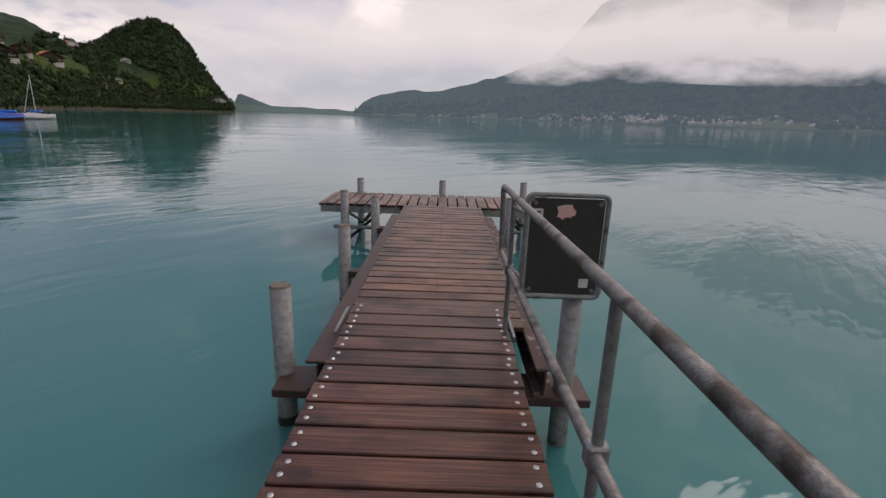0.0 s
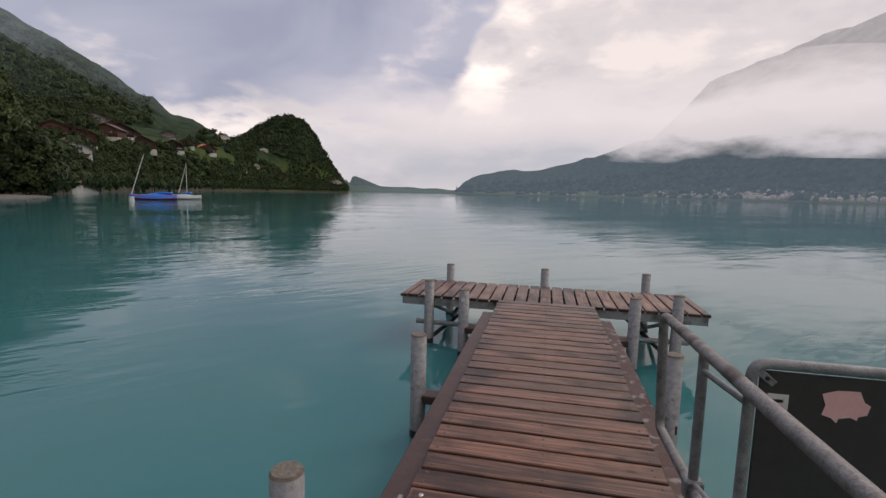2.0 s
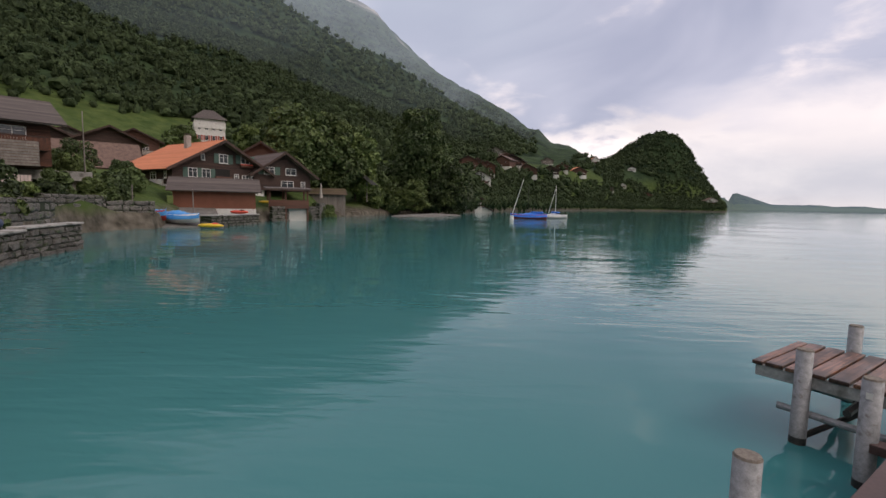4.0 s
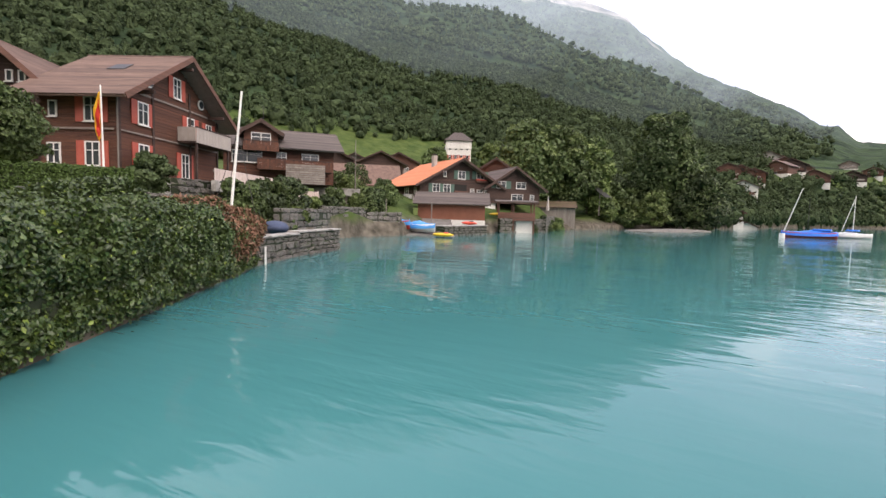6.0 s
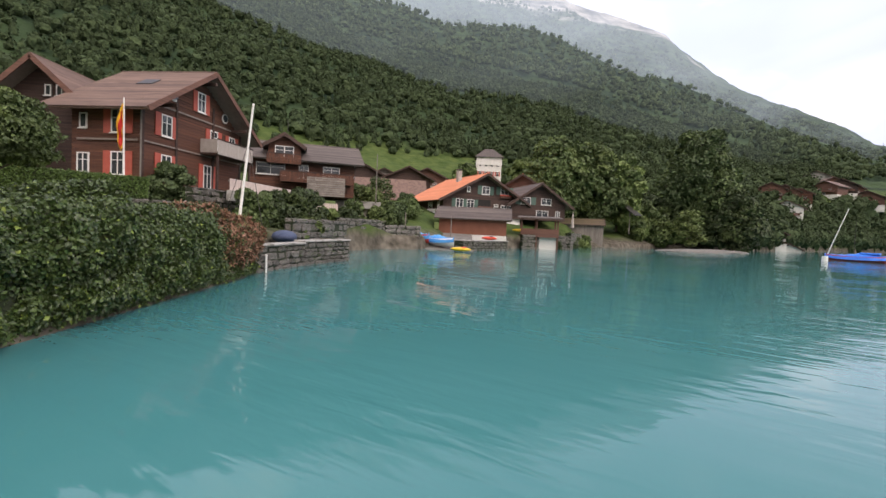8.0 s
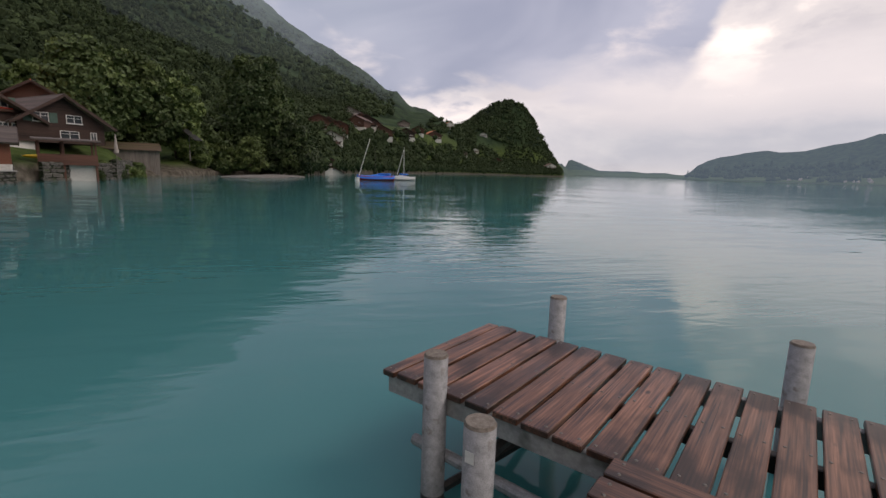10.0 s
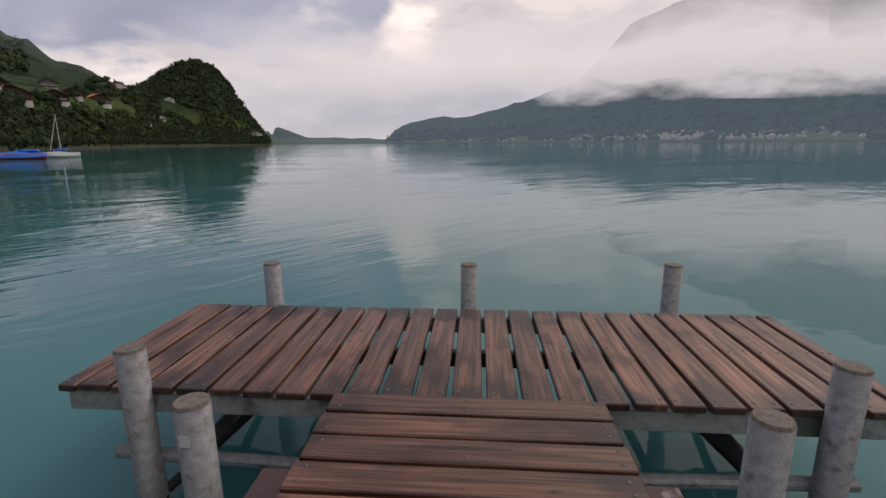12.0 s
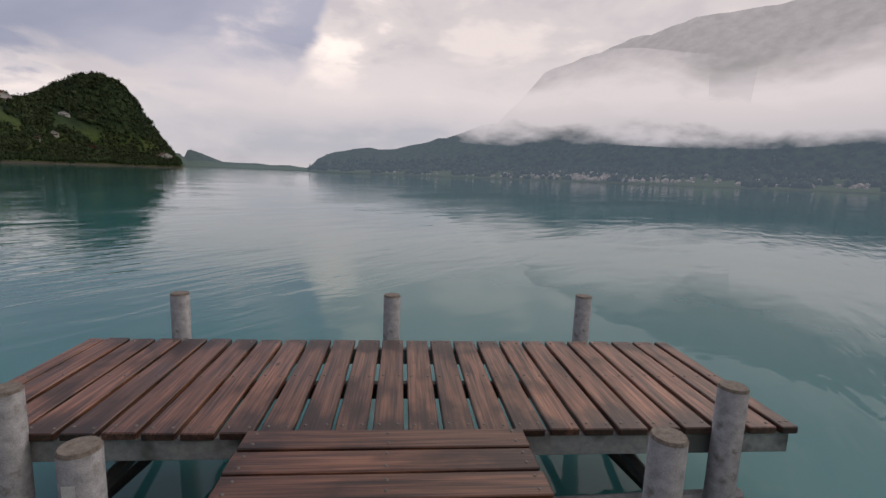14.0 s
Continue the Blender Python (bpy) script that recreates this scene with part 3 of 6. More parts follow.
# ---- mist: a bank of low cloud over the far shore, and haze painted by thin glowing sheets ----
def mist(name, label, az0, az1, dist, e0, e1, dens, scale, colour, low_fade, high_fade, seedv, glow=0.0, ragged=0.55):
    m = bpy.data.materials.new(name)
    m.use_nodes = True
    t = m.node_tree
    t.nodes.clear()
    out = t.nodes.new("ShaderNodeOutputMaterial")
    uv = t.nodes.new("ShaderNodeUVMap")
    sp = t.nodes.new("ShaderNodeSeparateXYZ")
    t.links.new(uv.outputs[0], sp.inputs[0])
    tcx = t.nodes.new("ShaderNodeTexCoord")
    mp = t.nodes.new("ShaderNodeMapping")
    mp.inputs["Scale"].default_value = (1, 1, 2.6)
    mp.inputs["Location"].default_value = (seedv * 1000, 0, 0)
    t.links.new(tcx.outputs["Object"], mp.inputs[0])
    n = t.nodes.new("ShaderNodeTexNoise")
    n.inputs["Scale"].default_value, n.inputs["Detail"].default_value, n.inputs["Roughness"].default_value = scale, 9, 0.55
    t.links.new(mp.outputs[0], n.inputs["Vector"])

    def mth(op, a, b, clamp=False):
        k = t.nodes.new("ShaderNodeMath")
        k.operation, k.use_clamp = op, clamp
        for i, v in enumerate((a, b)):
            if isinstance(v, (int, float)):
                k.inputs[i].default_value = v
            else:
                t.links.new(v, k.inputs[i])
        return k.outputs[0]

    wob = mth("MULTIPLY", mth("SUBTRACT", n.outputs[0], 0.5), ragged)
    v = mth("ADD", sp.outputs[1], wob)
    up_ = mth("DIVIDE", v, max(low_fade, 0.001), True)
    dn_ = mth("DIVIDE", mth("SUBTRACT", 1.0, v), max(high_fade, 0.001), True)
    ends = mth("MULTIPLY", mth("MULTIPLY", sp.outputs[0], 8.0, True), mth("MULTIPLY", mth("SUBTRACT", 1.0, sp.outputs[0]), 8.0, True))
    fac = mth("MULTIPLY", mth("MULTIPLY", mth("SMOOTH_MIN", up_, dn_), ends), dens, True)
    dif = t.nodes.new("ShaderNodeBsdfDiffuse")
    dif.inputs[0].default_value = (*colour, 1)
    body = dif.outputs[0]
    # the sheet emits its own colour, so its haze is painted rather than lit
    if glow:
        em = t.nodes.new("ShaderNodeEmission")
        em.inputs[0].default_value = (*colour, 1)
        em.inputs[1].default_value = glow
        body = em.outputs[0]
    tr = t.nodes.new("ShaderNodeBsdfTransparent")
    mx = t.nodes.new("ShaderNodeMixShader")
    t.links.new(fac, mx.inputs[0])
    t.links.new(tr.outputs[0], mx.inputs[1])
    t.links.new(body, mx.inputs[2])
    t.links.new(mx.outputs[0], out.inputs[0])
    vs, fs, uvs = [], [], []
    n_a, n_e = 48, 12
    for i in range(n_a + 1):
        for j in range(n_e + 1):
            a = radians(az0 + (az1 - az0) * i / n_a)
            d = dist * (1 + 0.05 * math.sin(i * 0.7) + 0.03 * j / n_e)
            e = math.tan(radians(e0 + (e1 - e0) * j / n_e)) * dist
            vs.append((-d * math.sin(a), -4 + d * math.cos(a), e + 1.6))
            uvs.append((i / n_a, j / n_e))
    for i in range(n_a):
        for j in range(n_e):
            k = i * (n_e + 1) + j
            fs.append((k, k + n_e + 1, k + n_e + 2, k + 1))
    me = raw_mesh(name, vs, fs, m, True)
    lay = me.uv_layers.new(name="UVMap")
    for lp in me.loops:
        lay.data[lp.index].uv = uvs[lp.vertex_index]
    ob = new(name, me)
    ob.visible_shadow = False
    return tagged(ob, label, "mist", kind="structure")


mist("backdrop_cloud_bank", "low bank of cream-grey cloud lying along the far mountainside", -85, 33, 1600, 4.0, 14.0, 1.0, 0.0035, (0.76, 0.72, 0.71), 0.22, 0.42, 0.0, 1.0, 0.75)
# distance haze painted by four sheer emitting sheets before the land
mist("backdrop_peak_haze", "glowing sheet painting pale haze before the far summit", -80, 8, 1750, 7.5, 27, 0.6, 0.006, (0.60, 0.58, 0.585), 0.1, 0.1, 3.0, 1.0, 0.5)
mist("backdrop_far_haze", "see-through glowing sheet painting blue-grey haze over the far shore", -88, 34, 1350, -0.15, 9, 0.34, 0.004, (0.21, 0.28, 0.36), 0.01, 0.5, 2.0, 1.0, 0.02)
mist("backdrop_wood_haze", "glowing sheet painting faint haze before the wooded slope", 30, 140, 430, 6.0, 34, 0.085, 0.012, (0.42, 0.50, 0.55), 0.7, 0.05, 6.0, 1.0)
mist("backdrop_slope_haze", "glowing sheet painting thin haze before the rocky mountain", 36, 135, 950, 5, 34, 0.36, 0.006, (0.46, 0.53, 0.60), 0.8, 0.05, 4.0, 1.0)

# ---- pier ----
rngp = random.Random(4)


def plank_mesh(lx, ly, th, material):
    return mesh_of(box(bmesh.new(), -lx / 2, lx / 2, -ly / 2, ly / 2, -th, 0, 0.006), material, "plank")


def screw_mesh(r, material):
    bm = bmesh.new()
    bmesh.ops.create_cone(bm, cap_ends=True, segments=8, radius1=r, radius2=r * 0.6, depth=0.005, matrix=Matrix.Translation((0, 0, 0.0025)))
    return mesh_of(bm, material, "screw")


deck_cross = thing("deck_platform", "cross platform of weathered brown planks on a pale steel frame", "platform")
PITCH = 0.2
platform_plank = [plank_mesh(0.172, 1.44, 0.045, deck_y) for _ in range(4)]
dull = screw_mesh(0.011, dull_screw)
shiny = screw_mesh(0.016, screw)
end_plank = plank_mesh(0.105, 1.44, 0.045, deck_y)
for i in range(25):
    x = min(max(-2.41 + i * 0.2005, -2.372), 2.367)
    jit = rngp.uniform(-0.006, 0.006)
    pl = piece("plank", end_plank if i in (0, 24) else platform_plank[i % 4], deck_cross, pose(x, 0.7 + jit, rngp.uniform(-0.002, 0.003), 0, 0, rngp.uniform(-0.25, 0.25)))
    for sx in ((-0.02, 0.02) if i in (0, 24) else (-0.055, 0.055)):
        for sy in (-0.66, 0.0, 0.66):
            piece("screw", dull, pl, pose(sx + rngp.uniform(-0.006, 0.006), sy + rngp.uniform(-0.012, 0.012), 0.0))


def channel(x0, x1, y0, y1, z0, z1, material, name, parent):
    return part(name, boxm(x0, x1, y0, y1, z0, z1, 0.006), material, parent)


channel(-2.40, 2.40, 0.012, 0.075, -0.18, -0.048, fascia, "front_beam", deck_cross)
channel(-2.40, 2.40, 1.33, 1.39, -0.18, -0.048, fascia, "back_beam", deck_cross)
channel(-2.40, 2.40, 0.67, 0.73, -0.16, -0.048, dark_steel, "middle_beam", deck_cross)
for x in (-2.37, -1.2, 0, 1.2, 2.37):
    channel(x - 0.03, x + 0.03, 0.08, 1.325, -0.17, -0.05, dark_steel, "cross_beam", deck_cross)
for s in (-1, 1):
    bmd = bmesh.new()
    tube(bmd, (s * 1.87, 0.02, -0.72), (s * 1.15, 1.25, -0.2), 0.035, seg=6)
    part("brace", bmd, dark_steel, deck_cross)
    bmd = bmesh.new()
    tube(bmd, (s * 1.5, 1.85, -0.3), (s * 1.5, -0.1, -0.3), 0.04, seg=6)
    part("brace", bmd, dark_steel, deck_cross)
    bmd = bmesh.new()
    tube(bmd, (s * 2.15, 0.03, -0.47), (s * 0.95, -0.02, -0.47), 0.04, seg=10)
    part("cross_pipe", bmd, galv, deck_cross)
    bmd = bmesh.new()
    tube(bmd, (s * 1.9, 1.75, -0.72), (s * 1.9, 0.15, -0.2), 0.035, seg=6)
    part("brace", bmd, dark_steel, deck_cross)

walkway = thing("walkway", "main walkway of weathered brown planks screwed to brown steel beams", "walkway")
walk_plank = [plank_mesh(1.5, 0.172, 0.045, deck_x) for _ in range(5)]
for i in range(28):
    y = -0.098 - i * 0.196
    pl = piece("plank", walk_plank[i % 5], walkway, pose(rngp.uniform(-0.006, 0.006), y, 0.008 + rngp.uniform(-0.002, 0.003), 0, 0, rngp.uniform(-0.2, 0.2)))
    for sx in (-0.69, 0.0, 0.69):
        for sy in (-0.045, 0.045):
            piece("screw", dull, pl, pose(sx + rngp.uniform(-0.008, 0.008), sy + rngp.uniform(-0.008, 0.008), 0.0))
channel(-0.93, -0.765, -6.0, -0.55, -0.10, -0.075, beam_paint, "beam_flange", walkway)
channel(-0.85, -0.83, -6.0, -0.55, -0.30, -0.102, beam_paint, "beam_web", walkway)
channel(-0.93, -0.765, -6.0, -0.55, -0.325, -0.302, beam_paint, "beam_flange", walkway)
channel(0.765, 0.93, -6.0, -0.55, -0.10, -0.075, rust_beam, "beam_flange", walkway)
channel(0.83, 0.85, -6.0, -0.55, -0.30, -0.102, rust_beam, "beam_web", walkway)
channel(0.765, 0.93, -6.0, -0.55, -0.325, -0.302, rust_beam, "beam_flange", walkway)
channel(-0.6, -0.5, -5.9, -0.02, -0.2, -0.05, dark_steel, "joist", walkway)
channel(0.5, 0.6, -5.9, -0.02, -0.2, -0.05, dark_steel, "joist", walkway)
for y in (-0.57, -3.1, -5.72):
    channel(-1.2, 1.2, y - 0.07 - (0.2 if y < -5 else 0), y + 0.1, -0.42 if y > -5 else -0.40, -0.332, beam_paint, "crosshead", walkway)

gangway = thing("gangway", "near gangway of red-brown planks with bright round bolts", "gangway", (-0.06, 0, 0.0))
gang_plank = [plank_mesh(1.31, 0.193, 0.045, gang_wood) for _ in range(4)]
GP = 0.2165
for i in range(23):
    y = -5.295 - i * GP
    z = 0.058 + 0.004 * (-y - 5.1)
    pl = piece("plank", gang_plank[i % 4], gangway, pose(rngp.uniform(-0.005, 0.005), y, z + rngp.uniform(-0.002, 0.002), 0, 0, rngp.uniform(-0.2, 0.2)))
    for sx in (-0.60, 0.60):
        for sy in (-0.05, 0.05):
            piece("bolt", shiny, pl, pose(sx + rngp.uniform(-0.01, 0.01), sy + rngp.uniform(-0.01, 0.01), 0.0))
channel(-0.62, -0.54, -10.2, -5.15, -0.2, -0.0, dark_steel, "stringer", gangway)
channel(0.54, 0.62, -10.2, -5.15, -0.2, -0.0, dark_steel, "stringer", gangway)
for sx in (-0.705, 0.69):
    part("edge_strip", boxm(sx - 0.012, sx + 0.012, -5.75, -5.25, 0.0, 0.05, 0.003), galv, gangway, "pale worn metal edge strip")
part("threshold", boxm(-0.8, 0.95, -10.6, -9.9, -0.35, 0.03, 0.02), concrete, gangway, "concrete landing step at the shore")


def mooring_post(x, y, top, lean=0.0):
    t_ = thing("mooring_post", "round galvanised steel pier post with a lichen-covered top", "post", (x, y, WATER_Z), group="pier posts")
    bm = bmesh.new()
    tube(bm, (0, 0, -1.6), (0, 0, top - WATER_Z), 0.08, seg=24)
    smooth_ob = part("shaft", bm, galv, t_)
    for p in smooth_ob.data.polygons:
        p.use_smooth = abs(p.normal.z) < 0.5
    bm = bmesh.new()
    bmesh.ops.create_cone(bm, cap_ends=True, segments=24, radius1=0.081, radius2=0.072, depth=0.016, matrix=Matrix.Translation((0, 0, top - WATER_Z + 0.008)))
    part("cap", bm, post_cap, t_, "brown lichened flat cap")
    bm = bmesh.new()
    tube(bm, (0, 0, -1.0), (0, 0, 0.08), 0.0815, seg=24, caps=False)
    part("waterline", bm, dark_steel, t_, "dark wet band at the waterline")
    return t_


for x, y, top in ((-1.95, 1.92, 0.24), (-0.03, 1.97, 0.24), (1.89, 2.05, 0.24), (-1.91, -0.05, 0.25), (1.95, -0.05, 0.26), (-1.235, -0.55, 0.24), (1.24, -0.6, 0.29), (-1.26, -3.09, 0.27),
                  (1.14, -3.1, 0.30), (-1.185, -5.71, 0.39)):
    mooring_post(x, y, top)
st = thing("post_sticker", "small torn white sticker on a pier post", "sticker", (-1.235, -0.632, 0.1))
part("paper", boxm(-0.025, 0.025, -0.002, 0.0, -0.03, 0.03), white_sticker, st)

# handrail of bent pipe along the gangway
rail = thing("handrail", "worn galvanised pipe handrail along the gangway", "handrail")


def pipe(name, pts, r, parent, material=galv, label=""):
    cu = bpy.data.curves.new(name, "CURVE")
    cu.dimensions, cu.bevel_depth, cu.bevel_resolution, cu.use_fill_caps = "3D", r, 5, True
    sp = cu.splines.new("POLY")
    sp.points.add(len(pts) - 1)
    for p, q in zip(sp.points, pts):
        p.co = (*q, 1)
    cu.materials.append(material)
    tmp = new("tmp", cu)
    me = bpy.data.meshes.new_from_object(tmp.evaluated_get(bpy.context.evaluated_depsgraph_get()))
    bpy.data.objects.remove(tmp)
    ob = new(name, me)
    ob.parent = parent
    if label:
        ob["label"] = label
    for p in me.polygons:
        p.use_smooth = True
    return ob


def bend(a, b, c, r, n=6):
    """Points of a rounded corner at b."""
    a, b, c = Vector(a), Vector(b), Vector(c)
    p, q = b + (a - b).normalized() * r, b + (c - b).normalized() * r
    return [tuple((1 - t) ** 2 * p + 2 * t * (1 - t) * b + t * t * q) for t in [i / n for i in range(n + 1)]]


worn = mat("worn_pipe", (0.14, 0.125, 0.115), (0.33, 0.32, 0.31), 20, 0.5, 0.4, 0.3, stain=(0.085, 0.07, 0.06), stain_scale=8, stain_at=0.52)
top_pts = [(0.525, -11.0, 1.33), (0.54, -7.855, 1.225)] + bend((0.54, -7.855, 1.225), (0.552, -5.08, 1.13), (0.56, -5.06, 0.5), 0.06) + bend((0.56, -5.08, 1.0), (0.565, -5.10, 0.55), (0.545, -7.855, 0.69), 0.06) + [(0.545, -7.855, 0.69), (0.53, -11.0, 0.85)]
pipe("rail_pipe", top_pts, 0.023, rail, worn)
for y, x, zt, zl in ((-5.66, 0.565, 1.14, 0.575), (-7.855, 0.552, 1.22, 0.69), (-10.0, 0.54, 1.29, 0.80)):
    pipe("stanchion", [(x, y, -0.28), (x, y, zt)], 0.019, rail, galv)
    part("clamp", boxm(x - 0.035, x + 0.035, y - 0.03, y + 0.03, zl - 0.04, zl + 0.04, 0.008), galv, rail, "cast pipe clamp")
    part("bracket", boxm(x - 0.05, x + 0.03, y - 0.05, y + 0.05, -0.3, -0.05, 0.006), dark_steel, rail)

# sign board seen from behind
sign = thing("sign_board", "dark sign board seen from behind in a galvanised pipe frame", "sign", (0.888, -5.95, 0))
w2, z0, z1, rc = 0.273, 0.475, 1.20, 0.05
loop = []
cs = [(-w2, 0, z0), (w2, 0, z0), (w2, 0, z1), (-w2, 0, z1)]
for i in range(4):
    loop += bend(cs[i - 1], cs[i], cs[(i + 1) % 4], rc)
loop.append(loop[0])
pipe("frame", loop, 0.018, sign, galv)
part("panel", boxm(-w2 + 0.022, w2 - 0.022, -0.004, 0.004, z0 + 0.022, z1 - 0.022, 0.002), sign_face, sign, "dark scuffed sheet panel")
for sx in (-1, 1):
    for zz in (z0, z1):
        sgn = 1 if zz == z0 else -1
        cxx, czz = sx * (w2 - 0.04), zz + sgn * 0.045
        part("corner_clip", boxm(-0.03, 0.03, -0.011, -0.005, -0.012, 0.012, 0.002, Matrix.Translation((cxx, 0, czz)) @ Matrix.Rotation(sx * sgn * radians(40), 4, "Y")), galv, sign)
        bm = bmesh.new()
        tube(bm, (cxx, -0.011, czz), (cxx, -0.017, czz), 0.007, seg=8)
        part("clip_bolt", bm, dark_steel, sign)
bm = bmesh.new()
outline = [(-0.07, 0.045), (-0.03, 0.06), (0.03, 0.063), (0.045, 0.03), (0.062, 0.02), (0.055, -0.01), (0.032, -0.018), (0.03, -0.03), (0.012, -0.022), (-0.02, -0.03), (-0.024, -0.045), (-0.04, -0.03), (-0.066, -0.022), (-0.058, 0.01)]
poly(bm, [(x, -0.006, z) for x, z in outline], (0, -0.001, 0))
s1 = part("pink_sticker", bm, pink, sign, "faded pink cut-out sticker")
s1.location = (-0.005, 0, z1 - 0.125)
part("white_sticker", boxm(0.125, 0.19, -0.0065, -0.005, z0 + 0.075, z0 + 0.14), white_sticker, sign, "square white sticker")
part("label_sticker", boxm(-0.225, -0.165, -0.0065, -0.005, z1 - 0.16, z1 - 0.095), white_sticker, sign, "small worn white label with dark marks")
part("label_mark", boxm(-0.21, -0.18, -0.0075, -0.0066, z1 - 0.122, z1 - 0.112), dark_in, sign)
part("label_mark", boxm(-0.212, -0.178, -0.0075, -0.0066, z1 - 0.15, z1 - 0.138), dark_in, sign)
pipe("arm", [(-w2, 0.0, 1.06), (-0.325, 0.29, 1.06)], 0.012, sign, galv)
pipe("arm", [(-w2, 0.0, 0.6), (-0.325, 0.29, 0.6)], 0.012, sign, galv)
bm = bmesh.new()
tube(bm, (0.13, 0.10, WATER_Z - 1.2), (0.13, 0.10, 0.62), 0.075, seg=24)
smooth(part("post", bm, galv, sign, "thick round steel post rising from the water"))

# ---- houses ----
UNITS = {}


def unit_box(material, bevel=0.0):
    """A shared box one metre a side, for boards, tile courses and stones."""
    key = (material.name, bevel)
    if key not in UNITS:
        UNITS[key] = mesh_of(box(bmesh.new(), -0.5, 0.5, -0.5, 0.5, -0.5, 0.5, bevel), material, "unit")
    return UNITS[key]


def window(parent, m, w, h, shutter=None, bars=True, frame_mat=None):
    """A framed window with panes, and shutters folded open beside it; it faces local -y."""
    fm = frame_mat or trim_white
    bm = bmesh.new()
    t = 0.07
    for a in ((-w / 2, w / 2, -h / 2, -h / 2 + t), (-w / 2, w / 2, h / 2 - t, h / 2), (-w / 2, -w / 2 + t, -h / 2 + t, h / 2 - t), (w / 2 - t, w / 2, -h / 2 + t, h / 2 - t)):
        box(bm, a[0], a[1], -0.07, 0.03, a[2], a[3])
    if bars:
        box(bm, -0.03, 0.03, -0.06, 0.02, -h / 2 + t, h / 2 - t)
        box(bm, -w / 2 + t, w / 2 - t, -0.05, 0.02, h * 0.12, h * 0.12 + 0.04)
    win = part("window", bm, fm, parent)
    win.matrix_basis = m
    part("pane", boxm(-w / 2 + t, w / 2 - t, -0.03, -0.012, -h / 2 + t, h / 2 - t), glass, win)
    part("sill", boxm(-w / 2 - 0.06, w / 2 + 0.06, -0.13, -0.072, -h / 2 - 0.06, -h / 2 - 0.004), fm, win)
    if shutter:
        for s in (-1, 1):
            bm = bmesh.new()
            x0 = s * (w / 2 + 0.03 + w * 0.26)
            box(bm, x0 - w * 0.26, x0 + w * 0.26, -0.06, -0.015, -h / 2 - 0.03, h / 2 + 0.03)
            part("shutter", bm, shutter, win)
    return win


def balcony(parent, m, w, depth, h, material, slats=True):
    bm = box(bmesh.new(), -w / 2, w / 2, -depth, 0, -0.1, 0)
    b = part("balcony", bm, log_dark, parent)
    b.matrix_basis = m
    n = max(int(w / 0.16), 3) if w < 7 else 24
    for i in range(n):
        x = -w / 2 + (i + 0.5) * w / n
        piece("slat", unit_box(material), b, Matrix.Translation((x, -depth - 0.015, h / 2 - 0.055)) @ Matrix.Diagonal((0.9 * w / n, 0.03, h + 0.05, 1)))
    part("rail", boxm(-w / 2 - 0.03, w / 2 + 0.03, -depth - 0.06, -depth + 0.03, h - 0.028, h + 0.05), log_dark, b)
    for s in (-1, 1):
        part("side_rail", boxm(s * w / 2 - 0.03, s * w / 2 + 0.03, -depth + 0.032, -0.02, 0.02, h), material, b)
    return b


def roof_slope(slab, unit, w, d0, d1, he, hp, side, over, th=0.1, rows=0.45):
    """Courses of tiles from eave to ridge on one side."""
    run = w / 2
    rise = hp - he
    sl = math.hypot(run, rise)
    total = sl * (run + over) / run
    n = max(int(total / rows), 4)
    ang = math.atan2(rise, run)
    for k in range(n):
        s0 = k / n * total
        lm = Matrix.Translation((0, (d0 + d1) / 2, hp)) @ Matrix.Rotation(side * ang, 4, "Y")
        a, b = side * s0, side * (s0 + total / n + 0.06)
        lift = Matrix.Translation(((a + b) / 2, 0, 0.052 + th * 0.5)) @ Matrix.Rotation(side * radians(6), 4, "Y")
        piece("tile_course", unit, slab, lm @ lift @ Matrix.Diagonal((abs(b - a), d1 - d0, 0.04, 1)))


